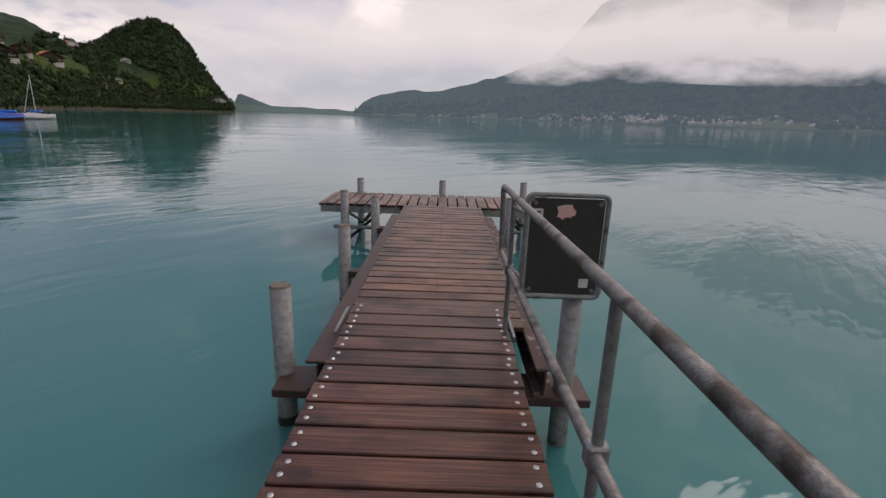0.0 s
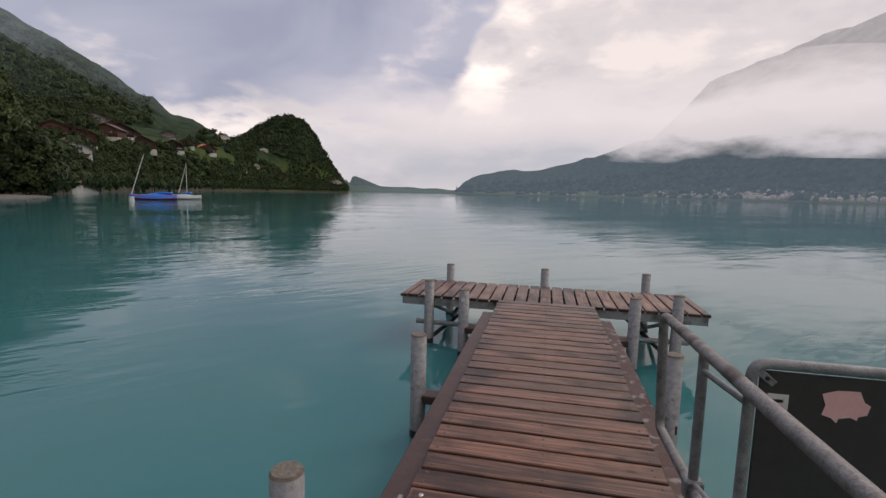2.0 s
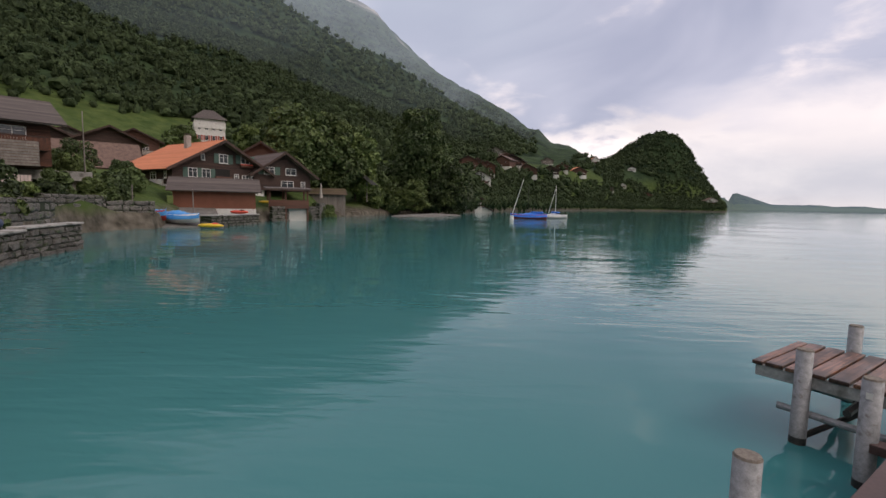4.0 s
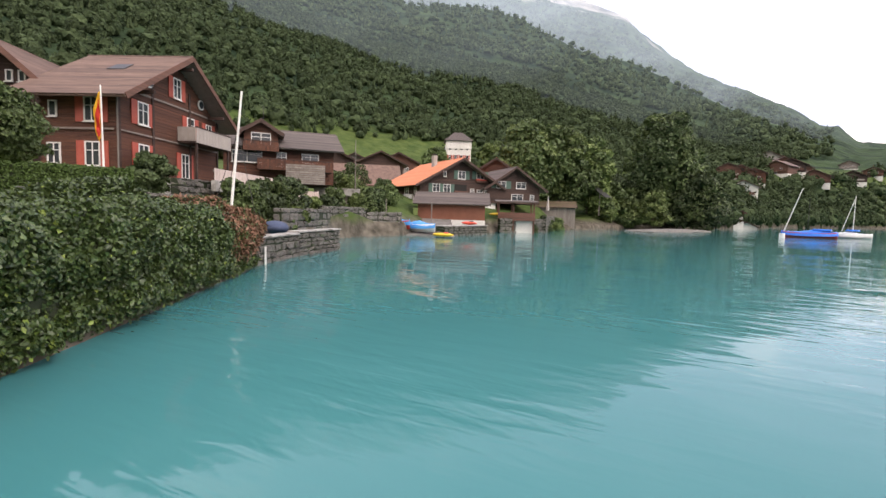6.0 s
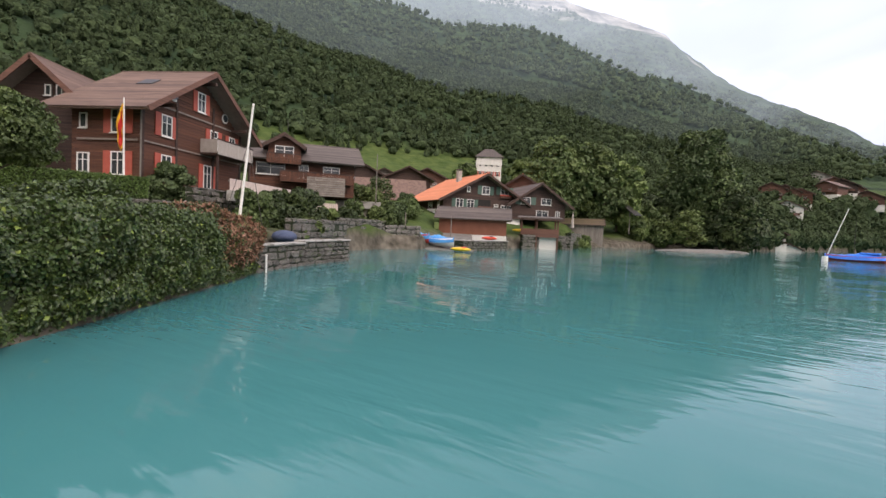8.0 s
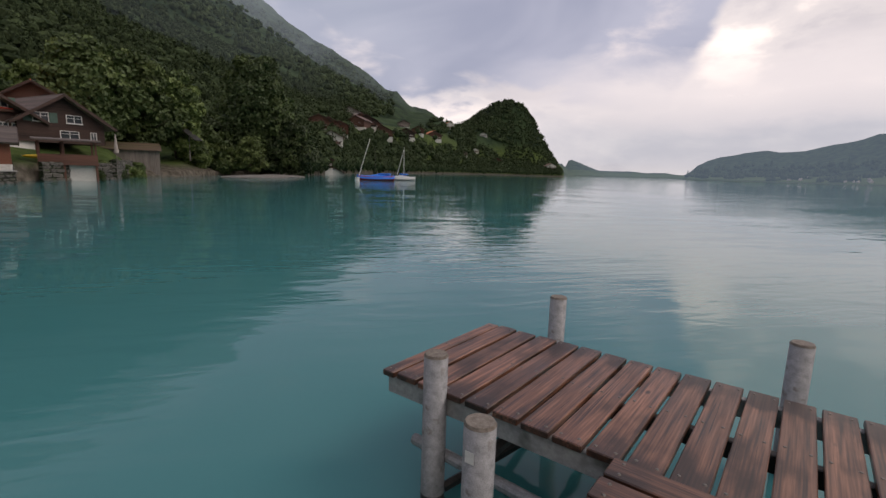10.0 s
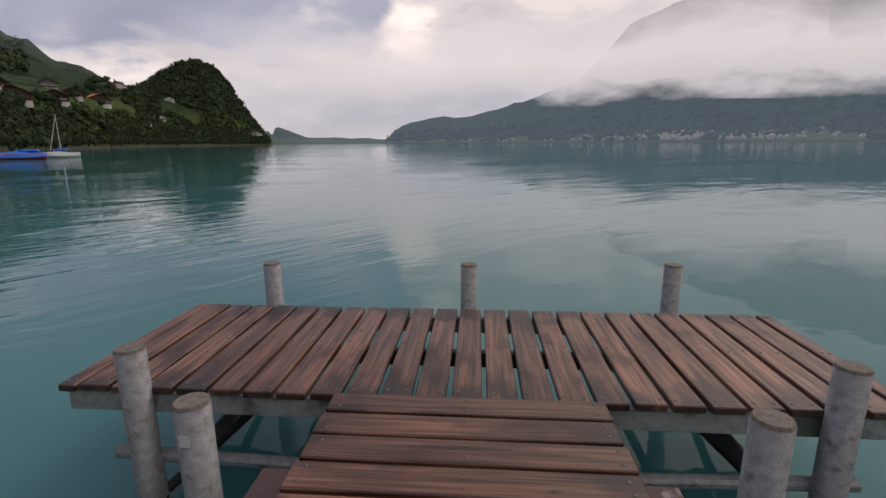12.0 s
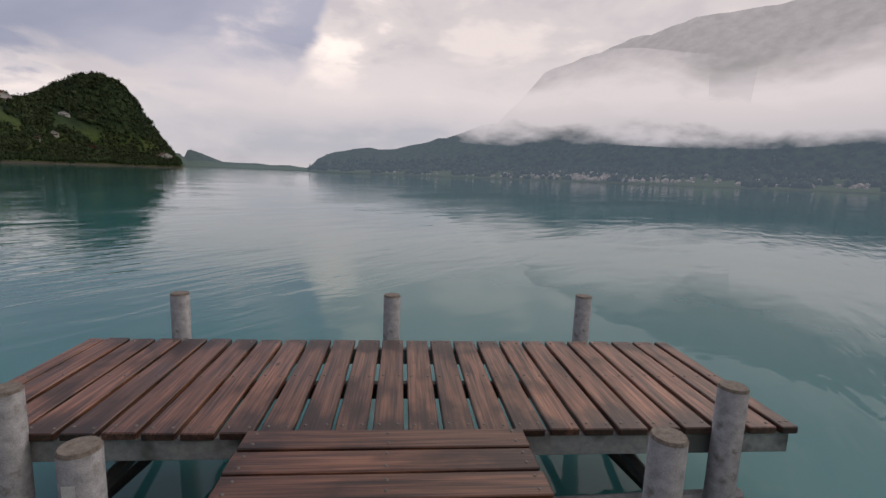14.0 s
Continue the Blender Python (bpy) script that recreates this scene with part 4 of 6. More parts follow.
def chalet(name, label, loc, rz, w, d, he, hp, over=0.9, wall_m=None, roof_m=None, front=(), left=(), right=(), base=0.0, base_m=None, group="", boards=0.24, rows=0.45, fascia_m=None, verge=None):
    """A gabled house: its gable front faces local -y, the ridge runs back along +y."""
    h = thing(name, label, "house", loc, rz, group)
    wall_m, roof_m = wall_m or log_brown, roof_m or roof_brown
    vg = over if verge is None else verge
    if base:
        part("plinth", boxm(-w / 2 - 0.03, w / 2 + 0.03, -0.03, d + 0.03, -2.5, base), base_m or render_white, h, "pale rendered ground storey")
    fine_work = boards < 0.5
    bm = bmesh.new()
    if fine_work:
        poly(bm, [(-w / 2 + 0.05, 0.05, base), (w / 2 - 0.05, 0.05, base), (w / 2 - 0.05, 0.05, he), (0, 0.05, hp - 0.05), (-w / 2 + 0.05, 0.05, he)], (0, d - 0.1, 0))
    else:
        poly(bm, [(-w / 2, 0, base), (w / 2, 0, base), (w / 2, 0, he), (0, 0, hp), (-w / 2, 0, he)], (0, d, 0))
    bmesh.ops.recalc_face_normals(bm, faces=bm.faces[:])
    wall = part("wall", bm, wall_m, h)
    unit = unit_box(wall_m)
    z = base + 0.002
    k = 0
    while fine_work and z < hp - 0.05:
        z2 = min(z + boards, hp)
        half = w / 2 if z2 <= he else (w / 2) * (hp - z2) / (hp - he)
        if half > 0.05:
            o = 0.012 if k % 2 else 0.0
            piece("board", unit, wall, Matrix.Translation((0, d / 2, (z + z2 - 0.012) / 2)) @ Matrix.Diagonal((2 * half + 2 * o, d + 2 * o, z2 - z - 0.012, 1)))
        z, k = z2, k + 1
    for s, nm in ((-1, "roof"), (1, "roof")):
        ang = math.atan2(hp - he, w / 2)
        total = math.hypot(w / 2, hp - he) * (w / 2 + over) / (w / 2)
        lm = Matrix.Translation((0, 0, hp)) @ Matrix.Rotation(s * ang, 4, "Y")
        a, b = sorted((0, s * total))
        slab = part(nm, box(bmesh.new(), a, b, -vg, d + vg, 0.002, 0.05 if rows <= 0.5 else 0.16, 0, lm), roof_m, h)
        if rows <= 0.5:
            roof_slope(slab, unit_box(roof_m), w, -vg, d + vg, he, hp, s, over, rows=rows)
        bm = bmesh.new()
        ang = math.atan2(hp - he, w / 2)
        total = math.hypot(w / 2, hp - he) * (w / 2 + over) / (w / 2)
        lm = Matrix.Translation((0, 0, hp)) @ Matrix.Rotation(s * ang, 4, "Y")
        a, b = sorted((0, s * total))
        box(bm, a, b, -vg + 0.01, d + vg - 0.01, -0.06, 0.0, 0, lm)
        part("soffit", bm, soffit, h)
        bm = bmesh.new()
        box(bm, a, b, -vg - 0.05, -vg + 0.005, -0.16, 0.16, 0, lm)
        part("verge_board", bm, fascia_m or log_dark, h)
    bm = bmesh.new()
    tube(bm, (0, -vg, hp + 0.1), (0, d + vg, hp + 0.1), 0.11, seg=8)
    part("ridge_tiles", bm, roof_m, h)
    for items, face in ((front, "f"), (left, "l"), (right, "r")):
        for (u, zz, ww, hh, sh) in items:
            if face == "f":
                m = pose(u, -0.02, zz)
            elif face == "l":
                m = pose(-w / 2 - 0.02, u, zz, 0, 0, -90)
            else:
                m = pose(w / 2 + 0.02, u, zz, 0, 0, 90)
            window(h, m, ww, hh, sh, ww > 0.5)
    return h


R = shutter_red
# the big red-brown chalet behind the hedge, with its cross wing
red = chalet("chalet", "large red-brown timber chalet with red shutters above a hedge", (-34.2, -18.7, 3.3), 170, 10.4, 4.6, 4.9, 8.1, 1.1, log_red, roof_brown,
             front=[(-3.2, 3.85, 0.95, 1.35, R), (-3.2, 1.35, 0.95, 1.35, R), (0.2, 6.2, 0.85, 1.35, R), (1.7, 3.9, 0.9, 1.3, R), (1.0, 1.1, 0.9, 1.7, R), (4.0, 3.9, 0.8, 1.2, R)],
             right=[], left=[(1.5, 3.7, 0.9, 1.4, R), (1.5, 1.2, 0.9, 1.4, R), (3.8, 3.7, 0.5, 0.9, None), (3.8, 1.2, 0.8, 1.2, None)], rows=0.32, boards=0.2, verge=1.3, base=0.02, base_m=concrete, fascia_m=log_brown)
part("band", boxm(-5.25, 5.25, -0.09, -0.03, 4.95, 5.06), soffit, red, "pale carved string course")
part("band", boxm(-5.25, 5.25, -0.09, -0.03, 2.55, 2.64), soffit, red, "pale carved string course")
part("band", boxm(-5.30, -5.235, 0.2, 4.2, 2.55, 2.66), soffit, red)
for x in (-5.2, -2.3, 1.6, 5.2):
    part("corner_post", boxm(x - 0.1, x + 0.1, -0.1, -0.03, 0.0, 4.9 if abs(x) > 5 else 6.2, 0.01), log_dark, red)
for x, z in ((-2.6, 5.9), (3.0, 5.75)):
    bm = bmesh.new()
    bmesh.ops.create_cone(bm, cap_ends=True, segments=16, radius1=0.36, radius2=0.36, depth=0.06, matrix=Matrix.Translation((x, -0.07, z)) @ Matrix.Rotation(radians(90), 4, "X"))
    ow = part("round_window", bm, trim_white, red)
    bm = bmesh.new()
    bmesh.ops.create_cone(bm, cap_ends=True, segments=16, radius1=0.27, radius2=0.27, depth=0.02, matrix=Matrix.Translation((x, -0.112, z)) @ Matrix.Rotation(radians(90), 4, "X"))
    part("pane", bm, glass, ow)
balcony(red, pose(2.4, -0.1, 2.75), 4.6, 1.3, 0.95, rail_pale)
for x in (4.5, 0.3):
    part("balcony_post", boxm(x - 0.07, x + 0.07, -1.35, -1.21, 0, 2.62, 0.01), log_dark, red)
for x in (-3.9, 0.0, 3.9):
    part("rafter_bracket", boxm(x - 0.09, x + 0.09, -1.3, -0.1, 7.55 - abs(x) * 0.62 - 0.25, 7.55 - abs(x) * 0.62 - 0.05, 0.01), log_dark, red)
part("downpipe", tube(bmesh.new(), (-5.5, -0.2, 0), (-5.5, -0.2, 4.6), 0.05), log_grey, red)
part("gutter", tube(bmesh.new(), (-6.28, -1.3, 4.2), (-6.28, 5.8, 4.2), 0.07), roof_brown, red)
part("skylight", boxm(-3.0, -2.0, 1.5, 2.6, 0.13, 0.17, 0.0, Matrix.Translation((0, 0, 8.1)) @ Matrix.Rotation(-math.atan2(3.2, 5.2), 4, "Y")), dark_steel, red)
chalet("chalet", "dark timber cross wing with a tiled gable roof", (-32.0, -27.4, 3.3), 90, 5.6, 9.0, 5.2, 7.7, 1.1, log_dark, roof_brown,
       front=[(0.3, 5.9, 0.4, 0.7, None), (1.0, 5.9, 0.4, 0.7, None), (-1.0, 1.6, 0.8, 1.3, None)], rows=0.32, boards=0.2, fascia_m=log_brown)

# chalet with the two balconies and a dormer
bal = chalet("chalet", "brown chalet with carved balconies and a gabled dormer", (-50.4, -10.6, 4.1), 14, 9.0, 9.8, 3.5, 5.4, 0.9, log_red, roof_dark,
             right=[(2.0, 2.3, 2.6, 1.1, None), (5.0, 2.2, 0.9, 1.3, None), (7.6, 2.4, 1.6, 0.9, None)], rows=0.4)
bal.matrix_basis = pose(-49.6, -20.3, 4.1, 0, 0, 14)
balcony(bal, pose(4.5, 6.2, 1.2, 0, 0, 90), 6.6, 1.0, 0.9, log_red)
dorm = chalet("dormer", "gabled timber dormer on a tiled roof", (-45.6, -16.0, 7.1), 104, 2.9, 3.2, 1.6, 2.5, 0.5, log_red, roof_dark, front=[(0, 0.9, 1.7, 1.1, None)], rows=0.4)
balcony(dorm, pose(0, 0, -0.15), 3.0, 0.6, 0.8, log_red)
part("antenna", tube(bmesh.new(), (0.2, 1.5, 2.5), (0.2, 1.5, 4.2), 0.03, seg=6), dark_steel, dorm)

# orange-roofed chalet
G = shutter_green
ora = chalet("chalet", "broad brown chalet with a bright orange tiled roof", (-70.2, 6.4, 3.4), 112, 13.2, 12.5, 2.7, 6.3, 1.2, log_dark, roof_orange,
             front=[(-4.0, 1.9, 1.2, 1.2, G), (-2.2, 1.9, 1.2, 1.2, G), (0.3, 4.0, 1.3, 1.2, G), (3.6, 4.1, 1.4, 1.1, G), (2.2, 1.6, 0.7, 0.9, None), (3.6, 1.4, 1.1, 1.1, None), (5.0, 1.4, 1.1, 1.1, None), (-2.6, 4.0, 0.5, 0.8, None)],
             left=[(1.5, 1.5, 0.6, 0.9, None), (4.5, 1.4, 1.4, 1.0, None)], base=0.3, rows=0.5)
# the loggia's shade is a dark panel on the closed wall
part("bay_opening", boxm(-0.9, 1.2, -0.06, -0.03, 1.2, 2.6), dark_in, ora, "dark panel painting the shade of a recessed loggia")
part("bay_rail", boxm(-1.0, 1.3, -0.35, -0.07, 0.9, 1.6), log_brown, ora)
part("flower_box", boxm(2.7, 4.6, -0.4, -0.1, 3.05, 3.35, 0.03), log_brown, ora)
part("geranium_row", boxm(2.7, 4.6, -0.42, -0.12, 3.355, 3.52, 0.05), red_p, ora, "red and pink window flowers")
ch = part("chimney", boxm(-1.9, -1.2, 5.0, 5.7, 5.2, 7.2, 0.03), concrete, ora, "pale chimney with a metal cowl")
part("cowl", boxm(-1.95, -1.15, 4.95, 5.75, 7.35, 7.45), dark_steel, ch)
part("annex", boxm(-6.9, -6.62, 2.0, 9.0, -1.5, 0.9), render_white, ora, "white rendered side wall")
chalet("chalet", "dark brown chalet with pale framed windows and flower boxes", (-72.6, 15.4, 3.4), 100, 9.0, 11.0, 2.6, 5.6, 1.0, log_dark, roof_dark,
       front=[(-2.2, 2.9, 1.6, 1.1, G), (1.2, 2.9, 1.7, 1.0, None), (0.6, 1.0, 2.0, 1.0, None), (3.2, 1.0, 0.7, 1.0, None)], rows=0.5)
chalet("chalet", "timber house with an orange roof behind others", (-85.5, 15.5, 4.6), 75, 10, 9, 4.0, 7.2, 1.0, log_brown, roof_orange, rows=0.5)

# boathouses at the water
shed = chalet("boathouse", "rust-red boarded boathouse with a dark tiled roof", (-57.7, 8.3, 0.0), 10, 5.4, 8.4, 3.05, 4.2, 0.7, shed_paint, roof_dark, base=0.85, base_m=render_white, rows=0.4, boards=0.5, verge=0.6)
shed.matrix_basis = pose(-60.4, 8.2, 0.0, 0, 0, 170)
# dark panel on the gable paints the shade of the boat opening
part("boat_gate", boxm(-1.9, 1.9, -0.08, -0.035, -0.9, 1.1), dark_in, shed, "dark panel painting the shade of a boat opening over the water")
part("boat_gate_slats", boxm(-1.5, 1.5, -0.14, -0.085, -0.6, 0.75), log_grey, shed)
porch = thing("lake_pavilion", "open timber terrace pavilion over the water", "pavilion", (-63.2, 13.3, 0.0), 80)
for x in (-2.4, -0.4, 2.4):
    part("post", boxm(x - 0.1, x + 0.1, -0.1, 0.1, -1.5, 3.4), log_brown, porch)
    part("post", boxm(x - 0.1, x + 0.1, 3.0, 3.2, -1.5, 3.4), log_brown, porch)
part("floor", boxm(-2.6, 2.6, -0.2, 3.3, 0.85, 1.0), log_brown, porch)
part("parapet", boxm(-2.55, 2.55, -0.18, -0.11, 1.005, 2.0), log_brown, porch)
part("roof", boxm(-2.9, 2.9, -0.6, 3.6, 3.41, 3.55, 0.0, Matrix.Rotation(radians(4), 4, "X")), roof_dark, porch)
part("foundation", boxm(-2.3, 2.3, 0.4, 3.1, -1.6, 0.845), render_white, porch)
par = thing("parasol", "folded white parasol on the terrace", "parasol", (-64.5, 18.2, 1.9))
part("canopy", tube(bmesh.new(), (0, 0, 0.5), (0, 0, 2.6), 0.26, 0.05, seg=10), rail_pale, par)
part("pole", tube(bmesh.new(), (0, 0, -0.9), (0, 0, 0.49), 0.04, seg=8), log_grey, par)
b2 = chalet("boathouse", "grey weathered boathouse with a mossy tiled roof", (-88.0, 31.9, -0.8), 170, 7.0, 8.6, 4.2, 5.2, 0.5, log_grey, roof_moss, rows=0.45, boards=0.6, verge=0.3)
b2.matrix_basis = pose(-88.6, 32.0, -0.8, 0, 0, 162)
# shade of the boat bays painted as dark panels on the walls
part("boat_bay", boxm(-3.62, -3.53, 3.5, 7.6, -0.5, 2.1), dark_in, b2)
part("boat_bay", boxm(-2.6, 2.6, -0.09, -0.03, -0.5, 2.2), dark_in, b2)

# further houses of the village, by bearing, distance and size
FAR = [(96.5, 108, 9, 4.0, roof_brown, log_dark), (99.5, 120, 8, 4.4, roof_dark, log_dark), (94.0, 126, 9, 4.2, roof_dark, log_grey), (91.0, 104, 10, 4.0, roof_dark, log_dark), (88.8, 118, 9, 5.0, roof_dark, log_brown),
       (102.5, 118, 9, 4.2, roof_brown, log_dark), (35.6, 560, 10, 4, roof_dark, log_grey), (34.2, 610, 9, 4, roof_dark, render_white),
       (50.4, 170, 6, 4, roof_dark, render_white), (51.6, 168, 6, 3.6, roof_dark, log_red), (25.2, 668, 13, 7, roof_brown, render_white),
       (31.6, 625, 12, 5, roof_dark, log_brown), (65.3, 128, 6, 4.0, roof_orange, log_brown)]


def climb(az, elev):
    """Distance at which the slope first reaches a height angle."""
    r = shore(az) + 12
    while r < 720 and math.degrees(math.atan2(land(az, r) - 1.4, r)) < elev:
        r += 4
    return r


# houses on the hillside, by bearing and height angle
for a, e, w, hgt, rm, wmm in ((48.9, 5.7, 15, 5, concrete, concrete), (47.6, 5.1, 12, 5, roof_brown, log_brown), (47.0, 4.8, 13, 5, roof_brown, log_dark), (48.2, 4.6, 11, 5, roof_brown, log_brown), (51.2, 4.0, 11, 5, roof_brown, log_brown),
                              (52.3, 4.3, 10, 5, roof_dark, log_brown), (50.0, 3.6, 9, 5.5, roof_brown, log_red), (45.2, 3.7, 14, 4.5, roof_brown, log_brown), (42.4, 3.7, 14, 4.5, roof_brown, log_dark), (39.1, 3.6, 15, 4.5, roof_orange, log_brown),
                              (41.0, 4.3, 10, 4.5, roof_orange, log_brown), (42.7, 5.0, 11, 4.5, roof_brown, log_grey), (37.3, 4.9, 12, 6.5, roof_orange, render_white), (46.2, 4.4, 10, 4.5, roof_brown, log_brown), (33.3, 4.1, 10, 3.6, roof_dark, render_white),
                              (50.9, 2.2, 10, 5, roof_brown, trim_white)):
    FAR.append((a, climb(a, e), w, hgt, rm, wmm))
rh = random.Random(9)
for a, r, w, hgt, rm, wmm in FAR:
    p = spot(a, r)
    fr = [(-w * 0.22, hgt * 0.62, 1.1, 1.1, None), (w * 0.22, hgt * 0.62, 1.1, 1.1, None), (0, hgt * 0.25, 1.3, 1.2, None)]
    nm = {roof_orange: "orange", roof_brown: "brown", roof_dark: "dark", concrete: "flat grey"}[rm]
    hs = chalet("village_house", f"hillside village house with a {nm} roof", (p.x, p.y, p.z - 0.4), a + rh.choice((0, 20, -25, 8)), w, w * 0.9, hgt, hgt + w * 0.24, w * 0.1, wmm, rm, fr, left=[(2.5, hgt * 0.6, 1.2, 1.1, None)],
                group="village houses", boards=0.9, rows=0.9, base=0.8)
    balcony(hs, pose(0, -0.05, hgt * 0.42), w * 0.8, 0.9, 0.8, rail_pale if rh.random() < 0.5 else log_brown)

# large gabled barn-like roof between the chalets
chalet("barn", "low house with a wide brown hipped roof", (-84, -9.5, 4.0), 15, 8, 11, 2.6, 5.8, 0.9, log_brown, roof_brown, rows=0.6).matrix_basis = pose(-86, -14.0, 4.0, 0, 0, 5)

# tall pale hotel tower among the trees
hotel = thing("hotel_tower", "tall cream rendered hotel with red shutters and a dark hipped roof", "building", (-168.5, 21.0, 12.0), 85)
part("wall", boxm(-6, 6, 0, 11, -4, 15.5, 0.05), render_white, hotel)
for k in range(4):
    z = 3.0 + k * 3.3
    for x in (-4.2, -1.4, 1.4, 4.2):
        window(hotel, pose(x, -0.02, z), 1.2, 1.6, shutter_red if k % 2 == 0 else None)
    for y in (2.5, 5.5, 8.5):
        window(hotel, pose(-6.02, y, z, 0, 0, -90), 1.2, 1.6)
part("timber_storey", boxm(-6.2, 6.2, -0.25, 11.2, 12.6, 14.6, 0.03), render_white, hotel)
bm = bmesh.new()
vs = [bm.verts.new(p) for p in ((-7, -1, 15.5), (7, -1, 15.5), (7, 12, 15.5), (-7, 12, 15.5), (-2, 5.5, 19), (2, 5.5, 19))]
for f in ((0, 1, 5, 4), (2, 3, 4, 5), (1, 2, 5), (3, 0, 4), (3, 2, 1, 0)):
    bm.faces.new([vs[i] for i in f])
part("roof", bm, roof_dark, hotel)
hotel.matrix_basis = hotel.matrix_basis @ Matrix.Diagonal((0.74, 0.74, 1.0, 1))

# grey house at the edge of the garden
gh = chalet("house", "grey rendered house with a pale wooden fence before it", (-23.5, -29.5, 3.2), 130, 8, 8, 2.2, 4.6, 0.8, log_grey, roof_dark, rows=0.35)

# ---- walls, terraces and the shore ----
rs_ = random.Random(21)


def rough_stone(k):
    """Unit field stone: a bevelled block with uneven corners."""
    rk = random.Random(40 + k)
    bm = box(bmesh.new(), -0.5, 0.5, -0.5, 0.5, -0.5, 0.5, 0.16)
    for v in bm.verts:
        v.co.x += rk.uniform(-0.09, 0.09)
        v.co.z += rk.uniform(-0.11, 0.11)
    return mesh_of(bm, rock, "stone")


def stone_wall(name, label, p, q, z0, z1, th=0.5, size=0.55, cap=None):
    """Dry-stone retaining wall from p to q, stone by stone in one joined part, with a core behind in painted shade."""
    p, q = Vector((*p, 0)), Vector((*q, 0))
    L = (q - p).length
    ang = math.degrees(math.atan2(q.y - p.y, q.x - p.x))
    wl_ = tagged(thing(name, label, "wall", (p.x, p.y, 0), ang), kind="structure")
    core = part("core", boxm(0.02, L - 0.02, -th / 2 + 0.04, th / 2 - 0.04, z0, z1 - 0.03), shade_core, wl_)
    units = [rough_stone(k) for k in range(5)]
    z = z0
    while z < z1 - 0.05:
        hh = min(size * rs_.uniform(0.35, 0.75), z1 - z)
        x = 0.0
        while x < L:
            ww = size * rs_.uniform(0.7, 1.9)
            x2 = min(x + ww, L)
            o = rs_.uniform(0.0, 0.09)
            if x2 - x > 0.1:
                piece("stone", rs_.choice(units), core, Matrix.Translation(((x + x2) / 2, rs_.uniform(-0.05, 0.05), z + hh / 2)) @ Matrix.Rotation(rs_.uniform(-0.14, 0.14), 4, "Y") @ Matrix.Diagonal((x2 - x - 0.02, th + 2 * o, hh - 0.015, 1)))
            x = x2
        z += hh
    if cap:
        part("coping", boxm(0, L, -th / 2 - 0.1, th / 2 + 0.1, z1, z1 + 0.1, 0.02), cap, wl_)
    return wl_


stone_wall("wall_quay", "stone quay wall with a concrete coping at the waterline", (-20.5, -10.4), (-25.5, -9.3), -1.2, 0.35, cap=concrete)
stone_wall("wall_quay", "stone quay wall with a concrete coping at the waterline", (-25.4, -9.3), (-30.2, -7.6), -1.2, 0.45, cap=concrete)
stone_wall("wall_bank", "rough stone bank wall behind the quay", (-29.5, -11.0), (-41, -9.4), -0.8, 1.7, size=0.8)
stone_wall("wall_bank", "rough stone bank wall below the terrace", (-40.5, -10.0), (-47.5, -6.6), -1.0, 2.0, size=0.8)
stone_wall("wall_bank", "rough stone bank wall by the boat ramp", (-47.3, -6.5), (-50.0, -3.0), -1.0, 1.6, size=0.8)
stone_wall("wall_jetty", "low stone jetty before the boathouse", (-49.5, 1.2), (-56.3, 7.2), -1.2, 0.25, th=1.2, size=0.6, cap=concrete)
stone_wall("wall_bank", "stone bank wall beside the pavilion", (-62.0, 10.6), (-67.5, 18.8), -1.2, 1.2, size=0.8)
stone_wall("wall_bank", "stone bank wall towards the grey boathouse", (-66.8, 18.6), (-86, 27.0), -1.2, 1.6, size=0.8)
stone_wall("wall_garden", "old stone garden wall under the clipped hedge", (-19.0, -20.5), (-27.0, -15.6), 0.9, 2.3, size=0.45)
stone_wall("wall_garden", "stone terrace wall below the chalets", (-27.0, -15.8), (-45.0, -13.0), 0.9, 3.2, size=0.5)

terrace = thing("terrace_fence", "pale pink slatted fence on a concrete terrace edge", "fence", (-29.5, -14.6, 3.2), 170)
for i in range(46):
    part("slat", boxm(i * 0.18, i * 0.18 + 0.15, -0.02, 0.02, 0.05, 0.75), pinkfence, terrace)
part("rail", boxm(-0.1, 8.4, 0.022, 0.06, 0.55, 0.65), log_grey, terrace)
part("base", boxm(-0.1, 8.4, -0.15, 0.15, -0.6, 0.04), concrete, terrace)
t2 = thing("terrace_fence", "pale pink slatted fence on a stone terrace", "fence", (-43.5, -14.3, 2.0), 127)
for i in range(34):
    part("slat", boxm(i * 0.2 - 6, i * 0.2 - 5.83, -0.02, 0.02, 0.55, 1.3), pinkfence, t2)
part("base", boxm(-6.1, 0.9, -0.2, 0.2, -2.2, 0.54), concrete, t2)
t2.matrix_basis = pose(-44.3, -11.4, 2.0, 0, 0, 105)
gar = thing("lake_garage", "concrete garage box with an open bay and a planted roof", "garage", (-51.4, -11.9, 0.9), 97)
part("roof_slab", boxm(-0.2, 4.6, -0.2, 5.0, 2.3, 3.1, 0.03), concrete, gar)
part("pier_wall", boxm(-0.1, 0.4, 0, 4.8, -0.6, 2.29), concrete, gar)
part("pier_wall", boxm(2.0, 2.4, 0, 4.8, -0.6, 2.29), concrete, gar)
part("pier_wall", boxm(4.1, 4.5, 0, 4.8, -0.6, 2.29), concrete, gar)
part("door", boxm(2.41, 4.09, 0.3, 0.4, 0, 2.28), log_grey, gar, "closed pale wooden door")
# dark board across the open bay paints its inner shade
part("recess", boxm(0.41, 1.99, 3.0, 3.1, -0.5, 2.28), dark_in, gar)
fb = thing("woven_screen", "grey woven timber screen beside a chalet", "fence", (-45.2, -12.4, 4.0), 100)
